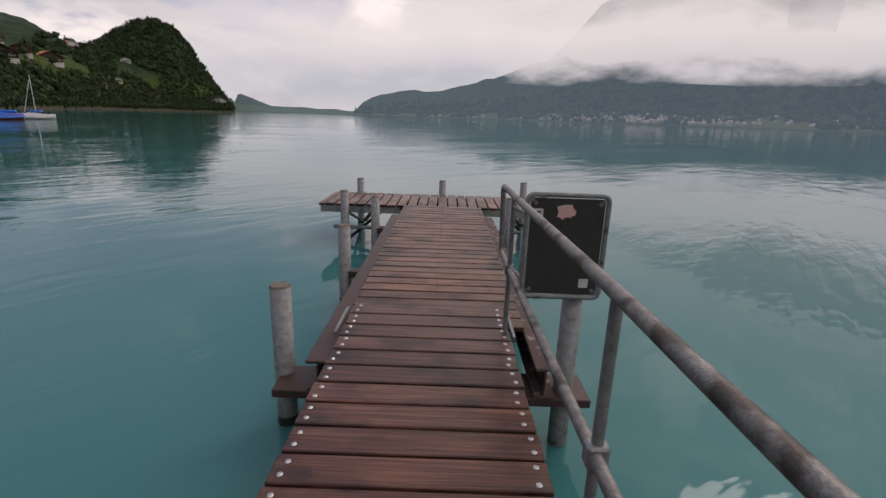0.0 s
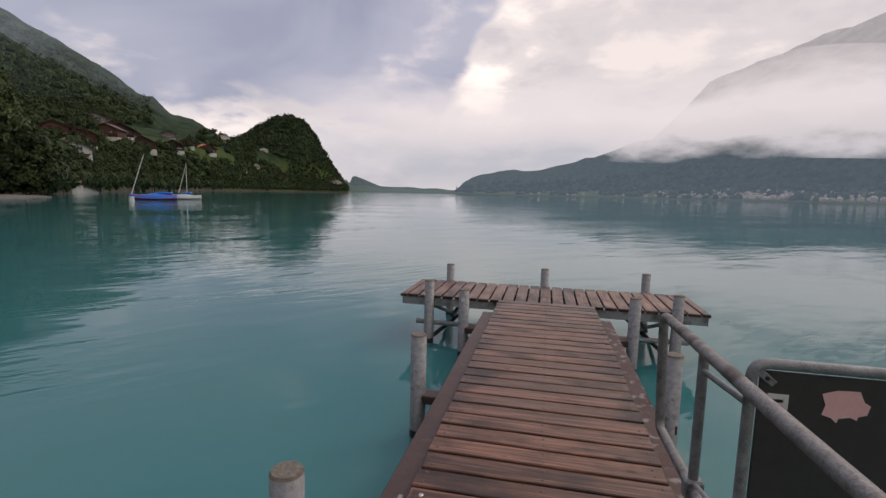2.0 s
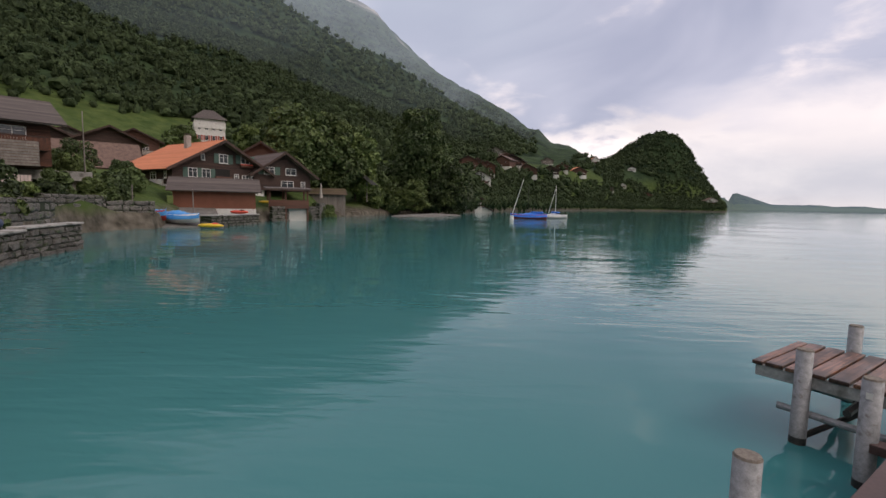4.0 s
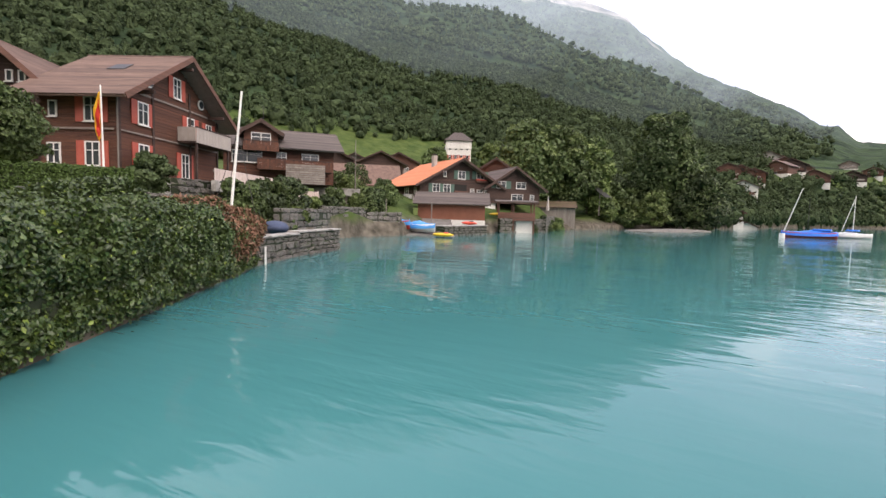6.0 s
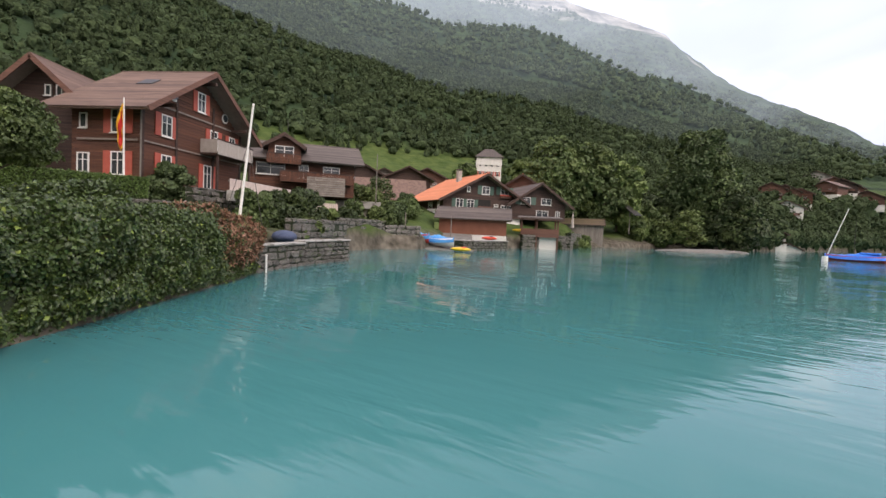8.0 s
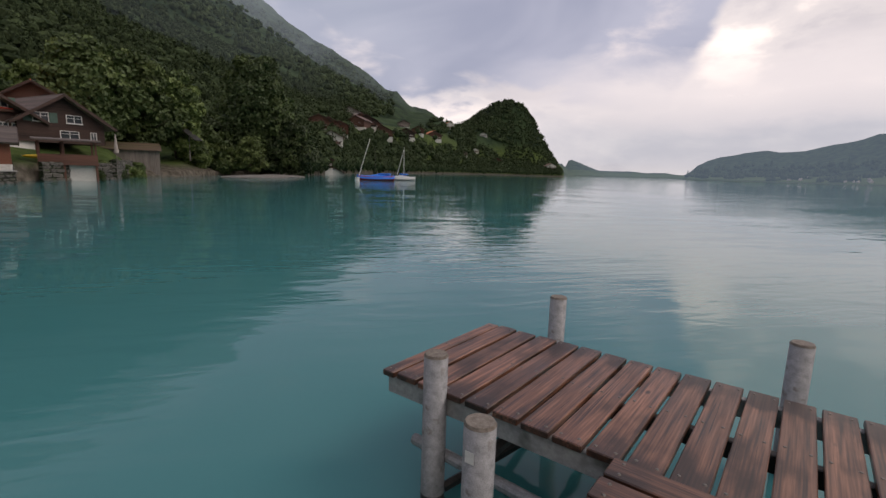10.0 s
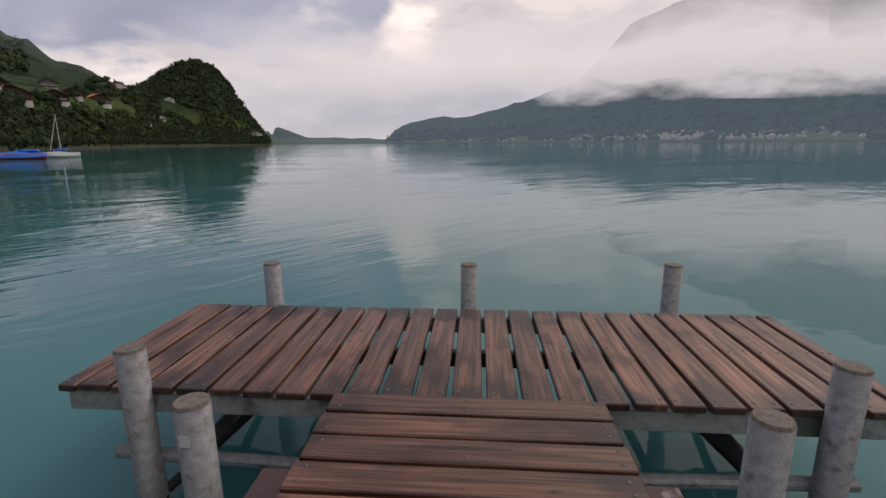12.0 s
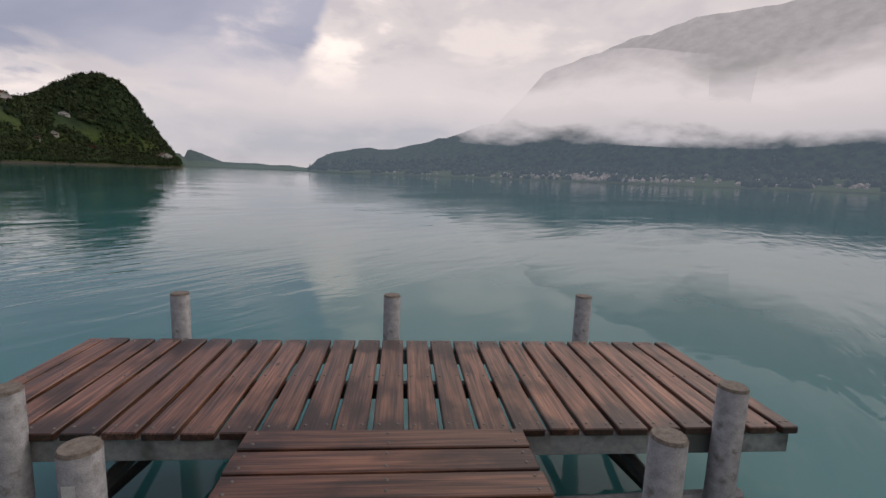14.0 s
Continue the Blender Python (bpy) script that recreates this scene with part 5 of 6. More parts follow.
for i in range(9):
    part("slat", boxm(-1.3, 2.2, -0.02, 0.03, i * 0.2, i * 0.2 + 0.17), log_grey, fb)
fw = thing("wooden_fence", "weathered horizontal board fence in the garden", "fence", (-19.2, -24.6, 2.4), 125)
for i in range(6):
    part("board", boxm(-3.0, 0.6, -0.02, 0.02, i * 0.26, i * 0.26 + 0.2), log_grey, fw)
for x in (-2.9, -1.2, 0.5):
    part("post", boxm(x - 0.06, x + 0.06, 0.022, 0.12, -0.6, 1.7), log_grey, fw)

spit = thing("gravel_bank", "low grey gravel bank at the water's edge", "gravel bank", (-88, 52, WATER_Z))
bm = bmesh.new()
bmesh.ops.create_icosphere(bm, subdivisions=4, radius=1.0, matrix=pose(0, 0, 0.02, 0, 0, -65) @ Matrix.Diagonal((13, 3.5, 0.5, 1)))
for v in bm.verts:
    v.co.z += noise.noise(v.co * 0.3) * 0.15
    v.co.x += noise.noise(v.co * 0.15) * 2
part("gravel", bm, gravel_m, spit)
ramp = thing("boat_ramp", "dark earth boat ramp sloping into the water", "ramp", (-52, -1.5, -0.9), 85)
part("slope", poly(bmesh.new(), [(-5.5, -3, -0.1), (4.5, -3, -0.1), (4.5, 9, 2.2), (-5.5, 9, 2.2)], (0, 0, -1.2)), gravel_m, ramp)

# ---- poles, flag, boats ----
fp = thing("flagpole", "white flagpole with a hanging yellow and red flag", "flagpole", (-26.05, -18.75, 2.6))
part("pole", tube(bmesh.new(), (0, 0, -0.2), (0.0, -0.06, 5.0), 0.06, 0.035, seg=10), trim_white, fp)


def cloth(w0, w1, top, bot, x, n=14):
    bm = bmesh.new()
    rows = []
    for i in range(n + 1):
        z = top + (bot - top) * i / n
        wd = w0 + (w1 - w0) * math.sin(math.pi * min(i / n * 0.9 + 0.1, 1))
        rows.append([bm.verts.new((x + 0.05 * math.sin(i * 0.9 + j), -0.06 - wd * j / 4, z - 0.06 * j)) for j in range(5)])
    for a, b in zip(rows, rows[1:]):
        for j in range(4):
            bm.faces.new((a[j], a[j + 1], b[j + 1], b[j]))
    bmesh.ops.solidify(bm, geom=bm.faces[:], thickness=0.02)
    return bm


part("flag_cloth", cloth(0.1, 0.34, 4.7, 2.4, 0.03), flag_y, fp, "limp yellow half of the flag")
part("flag_cloth", cloth(0.06, 0.2, 4.3, 2.5, 0.12), flag_r, fp, "limp red half of the flag")
mp_ = thing("leaning_mast", "tall white leaning mast with thin stay wires", "mast", (-24.6, -12.25, 0.6))
part("pole", tube(bmesh.new(), (0, 0, 0), (-0.25, 0.55, 6.8), 0.075, 0.05, seg=10), trim_white, mp_)
for q in ((-1.2, -1.0, 1.5), (-0.6, -0.3, 1.3), (0.3, 1.35, 0.6)):
    part("stay_wire", tube(bmesh.new(), (-0.18, 0.38, 4.8), q, 0.014, seg=5), dark_steel, mp_)
tp = thing("garden_pole", "thin pale pole on the garage roof", "pole", (-51.3, -7.8, 3.9))
part("pole", tube(bmesh.new(), (0, 0, 0), (0, 0, 5.2), 0.06, 0.04, seg=8), log_grey, tp)
for x, y in ((-21.4, -9.75),):
    ps = thing("mooring_stake", "white stake standing in the shallow water", "stake", (x, y, WATER_Z), group="stakes")
    part("stake", tube(bmesh.new(), (0, 0, -0.5), (0, 0, 0.8), 0.05, seg=10), trim_white, ps)


def boat(name, label, loc, rz, L, B, H, cover_m, hull_m, mast=0.0, tilt=0.0, group=""):
    b = thing(name, label, "boat", loc, rz, group)

    def hull(zb, zt, grow, n=24):
        bm = bmesh.new()
        rings = []
        for i in range(n + 1):
            u = i / n
            half = B / 2 * (math.sin(math.pi * min(0.15 + u * 0.85, 1.0)) ** 0.75) * grow
            if u == 1:
                half = 0.01
            x = -L / 2 + u * L
            sheer = 0.12 * H * (2 * u - 1) ** 2
            rings.append([bm.verts.new((x, half * c, zb + (zt - zb) * s + sheer)) for c, s in ((-1, 1), (-0.82, 0.4), (-0.3, 0), (0.3, 0), (0.82, 0.4), (1, 1))])
        for a, c in zip(rings, rings[1:]):
            for j in range(5):
                bm.faces.new((a[j], c[j], c[j + 1], a[j + 1]))
            bm.faces.new((a[5], c[5], c[0], a[0]))
        bm.faces.new(rings[0])
        bm.faces.new(rings[-1][::-1])
        bmesh.ops.recalc_face_normals(bm, faces=bm.faces[:])
        return bm

    smooth(part("hull", hull(-0.15 * H, 0.55 * H, 0.96), hull_m, b))
    bm = bmesh.new()
    n, rings = 24, []
    for i in range(n + 1):
        u = i / n
        half = B / 2 * (math.sin(math.pi * min(0.15 + u * 0.85, 1.0)) ** 0.75) * 1.02 + 0.01
        x = -L / 2 + u * L - 0.02 + 0.04 * u
        ridge = H * (0.30 + 0.28 * math.exp(-((u - 0.42) / 0.22) ** 2)) + 0.05 * math.sin(i * 1.9)
        sheer = 0.12 * H * (2 * u - 1) ** 2
        rings.append([bm.verts.new((x, half * math.cos(t), 0.3 * H + sheer + ridge * max(math.sin(t), 0) ** 1.0 + (0.0 if 0 < k < 8 else -0.12 * H))) for k, t in enumerate([math.pi * j / 8 for j in range(9)])])
    for a, c in zip(rings, rings[1:]):
        for j in range(8):
            bm.faces.new((a[j], c[j], c[j + 1], a[j + 1]))
    bm.faces.new(rings[0]), bm.faces.new(rings[-1][::-1])
    bmesh.ops.recalc_face_normals(bm, faces=bm.faces[:])
    smooth(part("tarpaulin", bm, cover_m, b, "blue tarpaulin stretched over the boat"))
    if mast:
        part("mast", tube(bmesh.new(), (0.02 * L, 0, 0.4 * H), (0.02 * L, 0, mast), 0.05, 0.03, seg=8), dark_steel, b)
    if tilt:
        b.matrix_basis = b.matrix_basis @ Matrix.Rotation(tilt, 4, "Y")
    return b


sail = boat("sailing_boat", "moored sailing boat under a bright blue cover", (-69.6, 65.6, WATER_Z), -72, 7.6, 2.3, 1.5, blue_tarp, hull_red, 6.5)
part("boom", tube(bmesh.new(), (3.4, 0, 1.0), (1.2, 0, 8.3), 0.09, 0.06, seg=8), trim_white, sail, "white spar leaning forward")
part("cabin", boxm(-3.0, -0.6, -0.6, 0.6, 1.15, 1.5, 0.1), blue_tarp, sail)
sail.matrix_basis = pose(-70.4, 65.4, WATER_Z, 0, 0, 215)
s2 = boat("sailing_boat", "small white moored sailing boat with a pale mast", (-72.0, 75.5, WATER_Z), 20, 5.5, 1.8, 1.3, hull_white, hull_white)
part("mast", tube(bmesh.new(), (0, 0, 0.5), (0, 0, 7.3), 0.08, 0.05, seg=8), trim_white, s2)
part("spar", tube(bmesh.new(), (-1.6, 0, 1.2), (-0.1, 0, 6.6), 0.06, seg=8), trim_white, s2)
part("cover", boxm(-0.9, 0.9, -0.55, 0.55, 1.2, 1.5, 0.12), blue_tarp, s2)
by = thing("mooring_buoy", "cream mooring buoy floating beside the boat", "buoy", (-67.4, 57.8, WATER_Z))
part("float", tube(bmesh.new(), (0, 0, -0.3), (0, 0, 0.75), 0.42, 0.4, seg=14), hull_white, by)
b3 = boat("rowing_boat", "boat under a blue tarpaulin drawn up on the ramp", (-52.3, -3.2, -0.12), 40, 4.0, 1.6, 1.4, sky_tarp, hull_red, group="boats on the ramp")
b4 = boat("rowing_boat", "white boat under a blue tarpaulin at the ramp foot", (-51.4, -0.7, -0.3), 45, 4.0, 1.6, 1.2, sky_tarp, hull_white, group="boats on the ramp")
for i, (x, y, z, rz_, mm, lb) in enumerate(((-46.9, 1.2, -0.5, 60, yellow_p, "yellow and red kayak lying on the shore"), (-53.4, 5.0, 0.6, 40, red_p, "red kayak lying on the jetty"), (-64.0, 10.8, 1.7, 70, yellow_p, "yellow kayak leaning at the pavilion"))):
    kb = thing("kayak", lb, "kayak", (x, y, z), rz_, group="kayaks")
    bm = bmesh.new()
    bmesh.ops.create_uvsphere(bm, u_segments=16, v_segments=10, radius=1, matrix=Matrix.Diagonal((1.15, 0.3, 0.2, 1)))
    smooth(part("hull", bm, mm, kb))
    bm = bmesh.new()
    bmesh.ops.create_uvsphere(bm, u_segments=12, v_segments=8, radius=1, matrix=Matrix.Translation((0.35, 0, 0.1)) @ Matrix.Diagonal((0.4, 0.21, 0.16, 1)))
    smooth(part("cockpit", bm, red_p if mm is yellow_p else dark_in, kb))
bn = thing("waste_bin", "small green bin by the boathouse", "bin", (-58.4, -0.9, 1.3))
part("body", boxm(-0.3, 0.3, -0.3, 0.3, 0, 0.9, 0.05), leaf_b, bn)
for x, y, hgt in ((-50.5, -4.5, 3.2), (-52.0, 0.5, 3.0)):
    ry = thing("rail_post", "thin steel post by the boat ramp", "post", (x, y, -0.2), group="ramp posts")
    part("post", tube(bmesh.new(), (0, 0, 0), (0, 0, hgt), 0.05, seg=8), log_grey, ry)
tar = thing("covered_dinghy", "small dinghy under a dark blue cover on the quay", "dinghy", (-27.5, -10.7, 0.62), 20)
bm = bmesh.new()
bmesh.ops.create_uvsphere(bm, u_segments=16, v_segments=10, radius=1, matrix=Matrix.Diagonal((1.6, 0.7, 0.38, 1)))
smooth(part("cover", bm, mat("navy_cover", (0.03, 0.045, 0.09), (0.06, 0.08, 0.14), 3, 0.7, bump=0.4, dist=0.04), tar))
sp_ = thing("solar_sail", "dark tilted solar panel in the shrubs", "panel", (-92.5, 39.0, 7.0), 30)
part("panel", boxm(-2.4, 2.4, -1.2, 1.2, 0, 0.1, 0.0, Matrix.Rotation(radians(35), 4, "Y")), dark_steel, sp_)
part("mount", tube(bmesh.new(), (0, 0, -5), (0, 0, -0.05), 0.1), log_grey, sp_)

# ---- vegetation ----
rv = np.random.default_rng(11)


def leaf_mesh(name, pos, nrm, size, material, jitter=0.7, aspect=1.5):
    """One small folded leaf (a diamond of two triangles) at each place."""
    n = len(pos)
    d = nrm + rv.normal(0, jitter, (n, 3))
    d /= np.linalg.norm(d, axis=1)[:, None] + 1e-9
    t = np.cross(d, rv.normal(0, 1, (n, 3)))
    t /= np.linalg.norm(t, axis=1)[:, None] + 1e-9
    b = np.cross(d, t)
    s = (size * rv.uniform(0.6, 1.3, n))[:, None]
    v = np.empty((n, 4, 3))
    v[:, 0] = pos - t * s * aspect * 0.5
    v[:, 1] = pos - b * s * 0.5 + d * s * 0.15
    v[:, 2] = pos + t * s * aspect * 0.5
    v[:, 3] = pos + b * s * 0.5 + d * s * 0.15
    idx = np.arange(n)[:, None] * 4
    f = np.concatenate([idx + [0, 1, 2], idx + [0, 2, 3]])
    return raw_mesh(name, v.reshape(-1, 3).tolist(), f.tolist(), material)


def ball_points(n, centre, rad, low=-0.6):
    d = rv.normal(0, 1, (n, 3))
    d /= np.linalg.norm(d, axis=1)[:, None]
    d = d[d[:, 2] > low]
    r = rv.uniform(0.72, 1.05, len(d))[:, None]
    return np.array(centre) + d * r * np.array(rad), d


def tree(name, label, x, y, zb, height, rad, leaf_m, leaf_size, lumps=26, per=320, trunk_r=0.3, crown_from=0.2, limbs=6, droop=0.85, group="", second=None, flat=0.72):
    """Tapered trunk, limbs, and a crown of many leaf clumps with gaps."""
    t = thing(name, label, "tree", (x, y, zb), 0, group)
    bm = bmesh.new()
    pts = [Vector((0, 0, -0.6))]
    for i in range(1, 6):
        pts.append(Vector((rv.normal(0, 0.02) * height, rv.normal(0, 0.02) * height, height * 0.8 * i / 5)))
    for i in range(5):
        tube(bm, pts[i], pts[i + 1], trunk_r * (1 - i * 0.17), trunk_r * (1 - (i + 1) * 0.17), seg=8)
    part("trunk", bm, bark, t)
    P, N, P2, N2 = [], [], [], []
    bm = bmesh.new()
    for k in range(lumps):
        u = (k + 0.5) / lumps
        zc = height * (crown_from + (1 - crown_from) * u * 0.93)
        prof = math.sin(math.pi * min(max(0.12 + 0.8 * u ** droop, 0), 1)) ** 0.6
        ang = k * 2.4 + rv.uniform(-0.4, 0.4)
        rr = rad * prof * rv.uniform(0.35, 0.85)
        c = (rr * math.cos(ang), rr * math.sin(ang), zc)
        lr = rad * rv.uniform(0.26, 0.46) * (0.7 + 0.5 * prof)
        p, n = ball_points(per, c, (lr, lr, lr * flat))
        if second is not None and k % 4 == 1:
            P2.append(p), N2.append(n)
        else:
            P.append(p), N.append(n)
        if k % max(lumps // (limbs * 2), 1) == 0:
            base = Vector((0, 0, max(zc - rr * 0.7, height * 0.12)))
            tube(bm, base, Vector(c), trunk_r * 0.3, trunk_r * 0.08, seg=5)
    part("branching", bm, bark, t)
    part_ob = new("crown", leaf_mesh("crown", np.concatenate(P), np.concatenate(N), leaf_size, leaf_m))
    part_ob.parent = t
    if P2:
        o2 = new("crown_sprays", leaf_mesh("crown_sprays", np.concatenate(P2), np.concatenate(N2), leaf_size, second))
        o2.parent = t
    return t


gz = ground_z
tree("broadleaf_tree", "huge dark broadleaf tree at the water's edge", -102.0, 58.0, 0.5, 25.5, 7.6, leaf_d, 0.5, 60, 520, 0.6, 0.04, 8, 0.6, second=leaf_a)
tree("broadleaf_tree", "dark broadleaf tree overhanging the gravel bank", -97.5, 63.5, 0.0, 12.0, 6.0, leaf_d, 0.55, 30, 320, 0.3, 0.02, second=leaf_a)
tree("broadleaf_tree", "dark round tree on the shore", -106, 66, 0.5, 17.0, 6.5, leaf_d, 0.6, 30, 320, 0.4, 0.05, second=leaf_a)
tree("bush_tree", "pale green shrub at the water's edge", -94.0, 52.0, 0.3, 7.0, 3.4, leaf_b, 0.4, 18, 300, 0.15, 0.02)
tree("maple_tree", "tall grey-green tree behind the boathouses", -94.0, 24.5, 3.0, 17.5, 6.5, leaf_a, 0.55, 36, 330, 0.4, 0.12, second=leaf_b)
tree("maple_tree", "spreading tree with bare pale branches showing", -95.0, 31.5, 3.0, 17.0, 6.0, leaf_a, 0.55, 34, 330, 0.4, 0.12, second=leaf_b)
tree("maple_tree", "light green tree behind the grey boathouse", -97.0, 38.5, 3.0, 15.0, 5.5, leaf_b, 0.5, 30, 320, 0.35, 0.1, second=leaf_a)
tree("maple_tree", "grey-green tree above the pavilion", -88.0, 21.0, 3.5, 12.0, 4.8, leaf_a, 0.5, 26, 300, 0.3, 0.12)
for i, (x, y, h, r, m_) in enumerate(((-99, 44, 8, 4, leaf_a), (-98, 48, 6, 3.6, leaf_b), (-104, 50, 11, 4.5, leaf_d), (-96, 41.5, 5, 3, leaf_b), (-108, 47, 12, 5, leaf_a), (-112, 58, 13, 5, leaf_d), (-118, 40, 13, 5.5, leaf_a),
                                      (-160, 12, 9, 5, leaf_a), (-150, 30, 13, 6.0, leaf_b), (-150, 36, 15, 6, leaf_a), (-138, 40, 14, 5.5, leaf_a), (-130, 30, 12, 5, leaf_d))):
    tree("shore_tree", "leafy tree among others above the shore", x, y, gz(x, y) - 0.3, h, r, m_, 0.5 if x > -125 else 0.8, 22, 260, 0.25, 0.04, group="shore trees", second=leaf_a)
for x, y, h, r, m_ in ((-46.0, -9.4, 2.2, 1.1, leaf_a), (-52.8, -5.6, 2.6, 1.4, leaf_d), (-49.8, -6.4, 2.4, 1.2, leaf_a), (-38.6, -12.3, 3.2, 1.7, leaf_d), (-36.4, -12.9, 3.0, 1.5, leaf_a), (-34.2, -13.6, 2.7, 1.6, leaf_d),
                       (-41.0, -10.9, 1.8, 0.9, leaf_b), (-29.6, -18.2, 3.2, 1.35, leaf_d), (-57.5, -9.0, 3.0, 1.6, leaf_b), (-61, -11, 3.5, 2.0, leaf_a), (-64.0, -5.0, 2.6, 1.5, leaf_d), (-58.8, -4.6, 2.4, 1.6, leaf_a), (-70, -9, 4, 2.2, leaf_a),
                       (-69, 17.5, 2.6, 1.3, leaf_b), (-75, 21.5, 3.0, 1.5, leaf_a), (-37.5, -15.0, 2.8, 1.2, leaf_a), (-65.5, 16.5, 2.2, 0.9, leaf_d),
                       (-31.5, -11.2, 1.5, 0.9, leaf_a), (-34.0, -10.8, 1.3, 0.8, leaf_b), (-43.2, -9.6, 1.7, 1.0, leaf_d), (-47.6, -7.3, 1.9, 1.0, leaf_b), (-29.0, -13.0, 2.2, 1.3, leaf_a), (-32.0, -14.4, 1.7, 0.9, leaf_b), (-71.5, 20.0, 2.4, 1.4, leaf_d),
                       (-79.0, 24.6, 2.6, 1.5, leaf_b), (-55.5, -5.4, 1.7, 1.0, leaf_b), (-84.0, 27.2, 2.0, 1.3, leaf_a)):
    tree("shrub", "rounded garden shrub on the bank", x, y, gz(x, y) - 0.1, h, r, m_, 0.2, 16, 230, 0.06, 0.02, 3, group="bank shrubs")
tree("garden_tree", "small spreading ornamental tree behind the hedge", -16.9, -17.7, 1.2, 4.3, 2.0, leaf_a, 0.105, 46, 560, 0.14, 0.45, 8, 0.7, second=leaf_b, flat=0.32)

# overgrown hedge along the shore
NH = 135000
hx = rv.uniform(-20.4, -1.6, NH)
s = rv.uniform(0, 1, NH) ** 0.85
wob = np.array([noise.fractal(Vector((float(a) * 0.55, float(b) * 3.0, 3.0)), 0.8, 2.0, 3) for a, b in zip(hx, s)])
front_y = -9.95 - 0.40 * np.clip(s / 0.62, 0, 1) ** 2 + 0.34 * np.sin(np.pi * np.clip(s / 0.62, 0, 1) ** 0.8)
top_z = 1.62 + 0.14 * np.sin(hx * 0.9) - 0.25 * np.clip((-hx - 18.0) / 2.4, 0, 1)
face = s < 0.62
py = np.where(face, front_y, -10.3 - (s - 0.62) / 0.38 * 2.6) + wob * 0.62
pz = np.where(face, -0.72 + np.clip(s / 0.62, 0, 1) * (top_z + 0.72), top_z + 0.15 * np.sin((s - 0.62) * 8)) + wob * 0.34
pos = np.stack([hx, py + rv.normal(0, 0.05, NH), pz + rv.normal(0, 0.05, NH)], 1)
nr = np.stack([rv.normal(0, 0.3, NH), np.where(face, 1.0, 0.35), np.where(face, 0.45, 1.0)], 1)
hedge = thing("overgrown_hedge", "dense overgrown ivy hedge hanging down to the water", "hedge", (0, 0, 0))
pick = rv.uniform(0, 1, NH)
young = (pick < 0.02) | ((pick < 0.05) & (pz < 0.0))
russet = (hx < -17.0) & (pick > 0.55 + 0.3 * np.clip((hx + 19.5) / 2.5, 0, 1)) & (pz > -0.2)
for msk, mm, nm, lb in ((~young & ~russet, leaf_h, "leaves", "glossy mid-green leaves"), (young & ~russet, leaf_y, "young_leaves", "yellow-green young leaves"), (russet, leaf_r, "dry_growth", "dry russet stems at the hedge's end")):
    o = new(nm, leaf_mesh(nm, pos[msk], nr[msk], 0.070 if nm != "dry_growth" else 0.08, mm, 0.75, 1.5 if nm != "dry_growth" else 4.0))
    o.parent = hedge
    o["label"] = lb
# solid inner core, coloured as the shade deep in the hedge
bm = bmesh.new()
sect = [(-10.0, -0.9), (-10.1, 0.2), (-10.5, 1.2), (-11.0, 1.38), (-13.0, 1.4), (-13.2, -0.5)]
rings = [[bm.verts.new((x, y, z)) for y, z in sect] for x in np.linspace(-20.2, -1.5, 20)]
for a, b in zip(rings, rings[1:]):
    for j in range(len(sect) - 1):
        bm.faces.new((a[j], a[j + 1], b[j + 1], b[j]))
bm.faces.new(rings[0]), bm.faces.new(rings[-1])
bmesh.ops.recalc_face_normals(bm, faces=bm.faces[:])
part("core", bm, shade_core, hedge)


def clipped_hedge(p, q, z0, z1, th, n):
    p, q = np.array(p), np.array(q)
    L = float(np.linalg.norm(q - p))
    h = thing("clipped_hedge", "neatly clipped green box hedge", "hedge", (p[0], p[1], 0), math.degrees(math.atan2(q[1] - p[1], q[0] - p[0])), group="clipped hedges")
    # inner box coloured dark for the shade behind the leaves
    part("core", boxm(0.05, L - 0.05, -th / 2 + 0.06, th / 2 - 0.06, z0, z1 - 0.07), shade_core, h)
    u = rv.uniform(0, L, n)
    k = rv.uniform(0, 1, n)
    hh = z1 - z0
    tot = 2 * hh + th
    c = k * tot
    yy = np.where(c < hh, -th / 2, np.where(c < hh + th, -th / 2 + (c - hh), th / 2))
    zz = np.where(c < hh, z0 + c, np.where(c < hh + th, z1, z1 - (c - hh - th)))
    nn = np.stack([np.zeros(n), np.where(c < hh, -1.0, np.where(c < hh + th, 0.0, 1.0)), np.where((c >= hh) & (c < hh + th), 1.0, 0.1)], 1)
    o = new("leaves", leaf_mesh("leaves", np.stack([u, yy, zz], 1) + rv.normal(0, 0.035, (n, 3)), nn, 0.075, clipped, 0.6))
    o.parent = h


clipped_hedge((-25.2, -17.1), (-18.2, -25.5), 1.9, 3.35, 1.1, 26000)
clipped_hedge((-17.5, -17.0), (-13.0, -21.5), 0.9, 2.2, 1.2, 15000)

# woods on the slopes: many lumpy crowns, joined
shapes = []
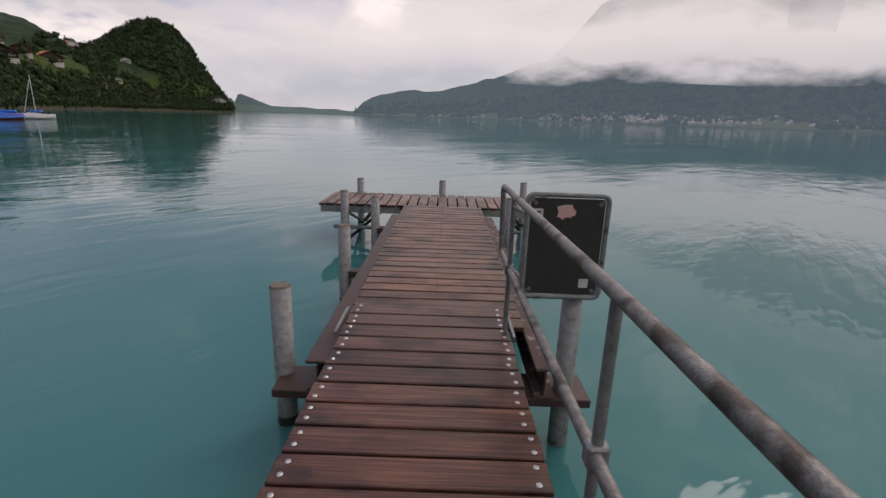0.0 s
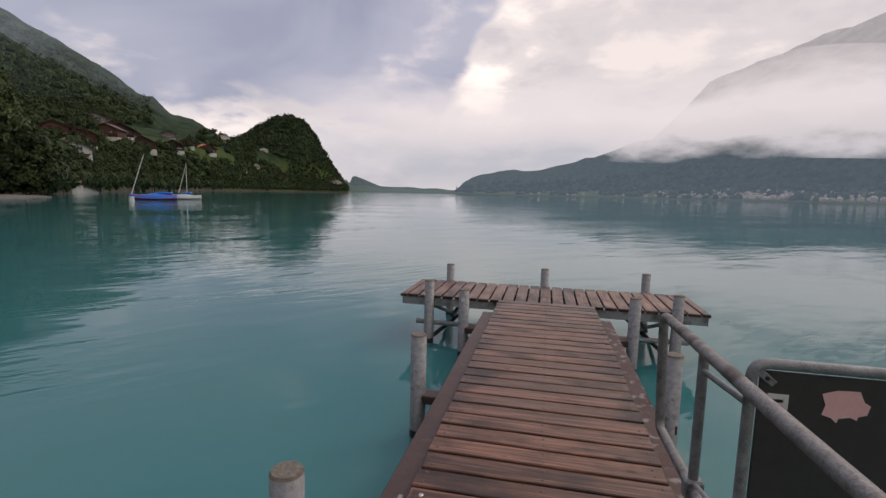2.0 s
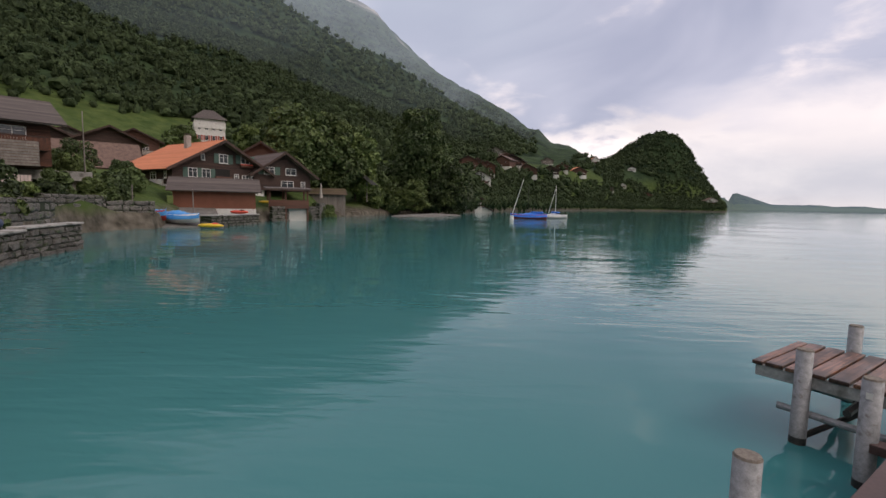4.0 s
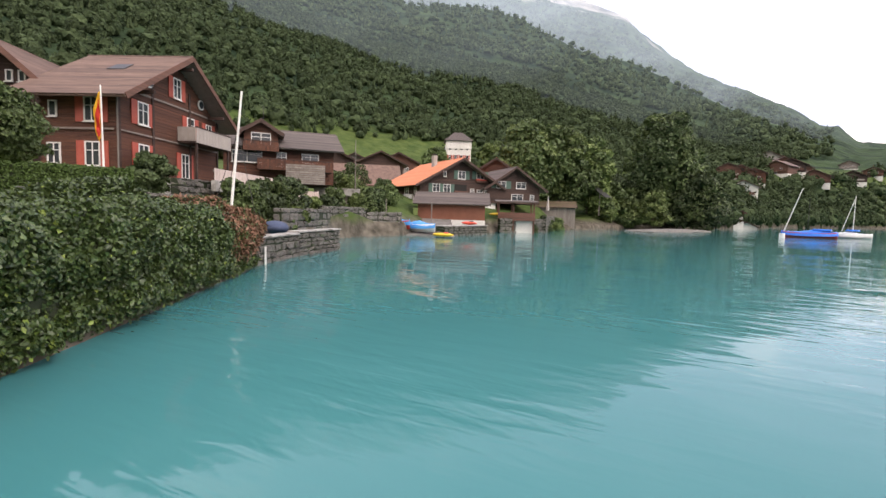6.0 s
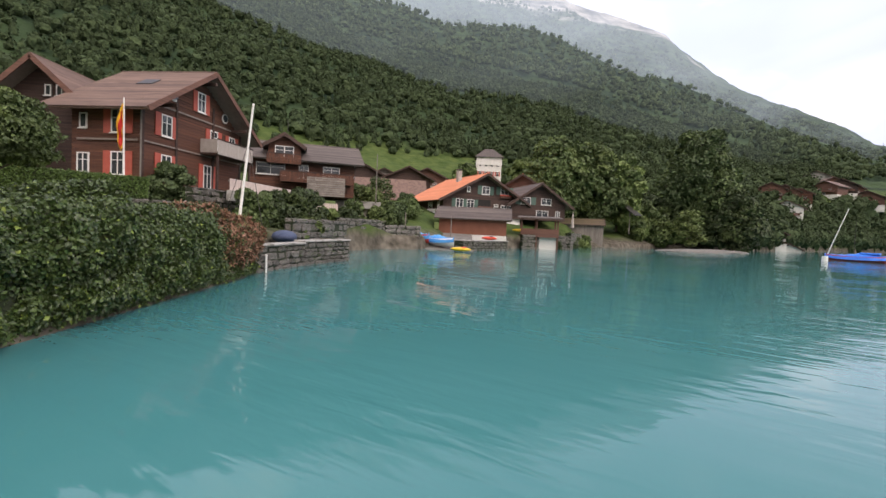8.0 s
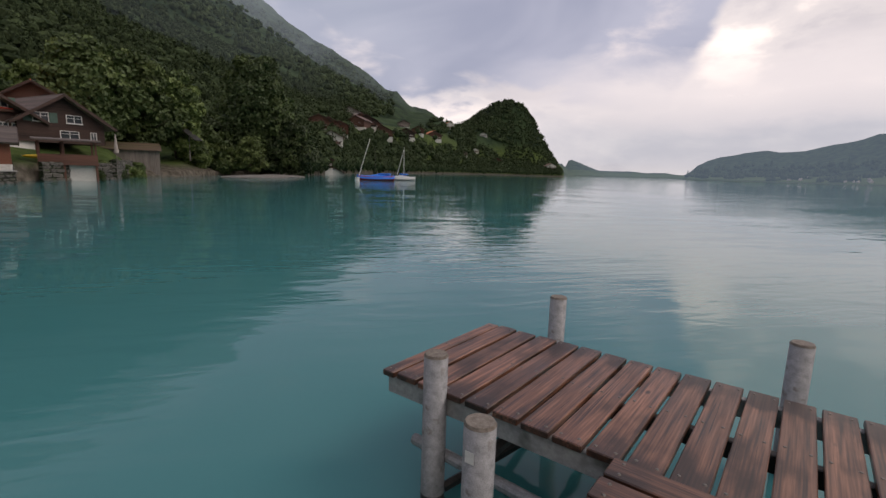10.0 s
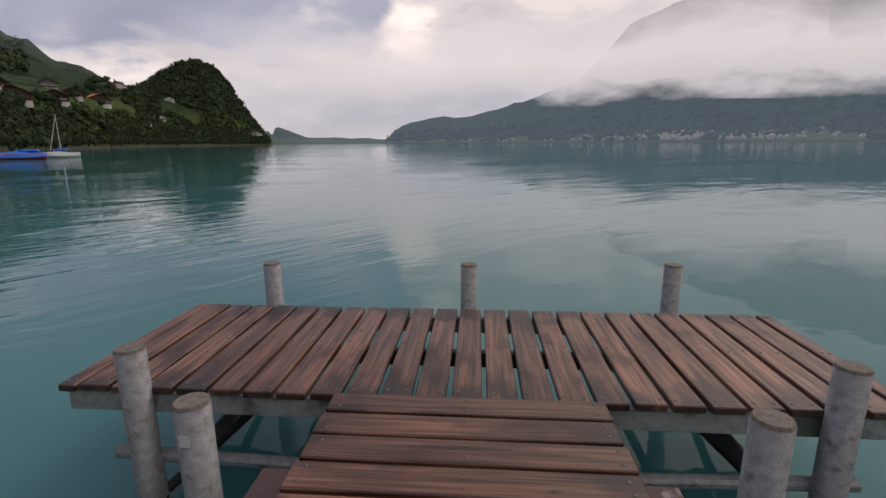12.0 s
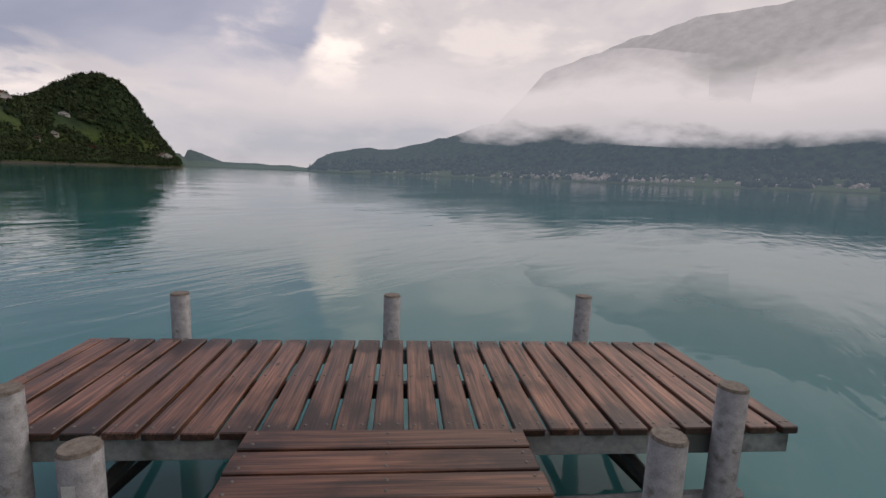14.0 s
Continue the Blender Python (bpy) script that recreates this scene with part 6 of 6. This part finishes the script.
for sub in (2, 1):
    for k in range(4):
        bm = bmesh.new()
        bmesh.ops.create_icosphere(bm, subdivisions=sub, radius=1.0)
        for v in bm.verts:
            f = 1 + 0.45 * noise.noise(v.co * 1.7 + Vector((k * 9.1, 0, 0))) + 0.25 * noise.noise(v.co * 4.1 + Vector((0, k * 5.3, 0))) + random.uniform(-0.2, 0.16)
            v.co *= f
            if k == 3:
                taper = 0.75 * max(1.05 - (v.co.z + 1) / 2, 0.05)
                v.co.x, v.co.y, v.co.z = v.co.x * taper, v.co.y * taper, v.co.z * 1.7
            else:
                v.co.z *= 0.95
        bm.verts.ensure_lookup_table()
        shapes.append((np.array([v.co[:] for v in bm.verts]), np.array([[v.index for v in f.verts] for f in bm.faces])))
        bm.free()


def wooded(a, r, e):
    """Whether trees grow at that bearing, distance and height angle."""
    if 30.6 < a < 34.2 and 1.9 + (a - 30.6) * 0.35 < e < 3.0 + (a - 30.6) * 0.55 and r < 720:
        return False
    if 36.2 < a < 53 and 2.7 < e < 6.0 and r < 640:
        return noise.noise(Vector((a * 0.8, e * 1.6, 0))) > 0.16 and not (41.5 < a < 47 and 4.0 < e)
    if 79 < a < 83 and r < 180:
        return False
    if 82 < a < 106 and e < 8.4 and r < 300:
        return r > 140 and e < 6.0 and noise.noise(Vector((a * 0.5, r * 0.03, 5))) > 0.25
    if a > 57 and e < 4.8:
        return False
    if a > 100 and r < 130:
        return False
    return True


Vb, Fb, off = [], [], 0
LP, LN, LS = [], [], []
spacing_a = []
for (a0, a1, back, n) in ((23.95, 57, 2, 1500), (24, 58, 0, 6600), (58, 150, 0, 13500), (44, 125, 1, 5200)):
    for _ in range(n):
        a = rv.uniform(a0, a1)
        r0 = shore(a) + 3
        r2 = table(a, TOPR) + 25
        lo_ = r0 if a < 58 else max(r0, 115)
        r = math.sqrt(rv.uniform(lo_ ** 2, r2 ** 2)) if a > 58 else rv.uniform(lo_, r2)
        if back == 2:
            r = shore(a) + 0.5 + rv.uniform(0, 7)
        elif back:
            r = r2 + 20 + rv.uniform(0, 1) ** 1.4 * 800
        h = land(a, r)
        e = math.degrees(math.atan2(h - 1.6, r))
        if back < 2 and not wooded(a, r, e):
            continue
        near = r < 330
        k = (0 if near else 4) + (3 if rv.uniform() < 0.22 else int(rv.integers(0, 3)))
        sv, sf = shapes[k]
        size = rv.uniform(1.8, 4.4) * (0.85 if r < 250 else 1.0) * (1.0, 1.6, 0.9)[back]
        if a < 30 and r > 600:
            size *= 0.8
        c, s_ = math.cos(rv.uniform(0, 6.3)), math.sin(rv.uniform(0, 6.3))
        q = sv * size
        q = np.stack([q[:, 0] * c - q[:, 1] * s_, q[:, 0] * s_ + q[:, 1] * c, q[:, 2]], 1)
        p = spot(a, r)
        Vb.append(q * 0.72 + np.array([p.x, p.y, h + size * 0.75]))
        tp_, tn_ = ball_points(60 if near else (34 if back != 1 else 16), (p.x, p.y, h + size * 0.75), (size * (0.95 if k % 4 != 3 else 0.45),) * 2 + (size * (0.95 if k % 4 != 3 else 1.6),), -0.3)
        LP.append(tp_), LN.append(tn_), LS.append(np.full((len(tp_), 1), size * (0.27 if near else 0.32)))
        Fb.append(sf + off)
        off += len(sv)
woods_ob = new("hillside_woods", raw_mesh("hillside_woods", np.concatenate(Vb).tolist(), np.concatenate(Fb).tolist(), forest_m))
leaf_tufts = new("woodland_tufts", leaf_mesh("woodland_tufts", np.concatenate(LP), np.concatenate(LN), np.concatenate(LS)[:, 0], forest_m, 0.5, 1.2))
tagged(leaf_tufts, "leafy outer sprays of the hillside woodland", "woodland", kind="stuff")
tagged(woods_ob, "dense mixed green woodland covering the slopes", "woodland", kind="stuff")

# the far shore: a village of many small houses and dark woods
Vf, Ff, off = [], [], 0
cube_v = np.array([[-1, -1, 0], [1, -1, 0], [1, 1, 0], [-1, 1, 0], [-1, -1, 1], [1, -1, 1], [1, 1, 1], [-1, 1, 1], [0, -1, 1.7], [0, 1, 1.7]])
cube_f = [[0, 1, 5, 4], [1, 2, 6, 5], [2, 3, 7, 6], [3, 0, 4, 7], [4, 5, 8], [6, 7, 9], [5, 6, 9, 8], [7, 4, 8, 9]]
for k in range(260):
    a = rv.normal(-22.5, 4.2) if k < 190 else rv.uniform(-48, 2)
    r = shore(a) + 20 + abs(rv.normal(0, 130))
    p = spot(a, r)
    w = rv.uniform(4, 8)
    q = cube_v * np.array([w, w * 0.9, rv.uniform(5, 8)])
    c, s_ = math.cos(k), math.sin(k)
    q = np.stack([q[:, 0] * c - q[:, 1] * s_, q[:, 0] * s_ + q[:, 1] * c, q[:, 2]], 1) + np.array([p.x, p.y, p.z - 1])
    Vf += q.tolist()
    Ff += [[i + off for i in f] for f in cube_f]
    off += 10
far_house = mat("far_house_walls", (0.20, 0.15, 0.12), (0.52, 0.47, 0.43), 0.2, 0.8, vary=0.5, bump=0)
tagged(new("far_village", raw_mesh("far_village", Vf, Ff, far_house)), "distant village houses scattered along the far shore", "village", kind="stuff")
Vf, Ff, off = [], [], 0
for k in range(2600):
    a = rv.uniform(-58, 11)
    r = shore(a) + 15 + rv.uniform(0, 1) ** 1.3 * 800
    p = spot(a, r)
    if noise.noise(Vector((a * 0.35, r * 0.006, 2))) < (0.05 if r < shore(a) + 350 else -0.25):
        continue
    sv, sf = shapes[4 + int(rv.integers(0, 4))]
    size = rv.uniform(8, 17)
    Vf.append(sv * size + np.array([p.x, p.y, p.z + size * 0.5]))
    Ff.append(sf + off)
    off += len(sv)
tagged(new("far_woods", raw_mesh("far_woods", np.concatenate(Vf).tolist(), np.concatenate(Ff).tolist(), forest_m)), "distant dark woods above the far shore", "woodland", kind="stuff")
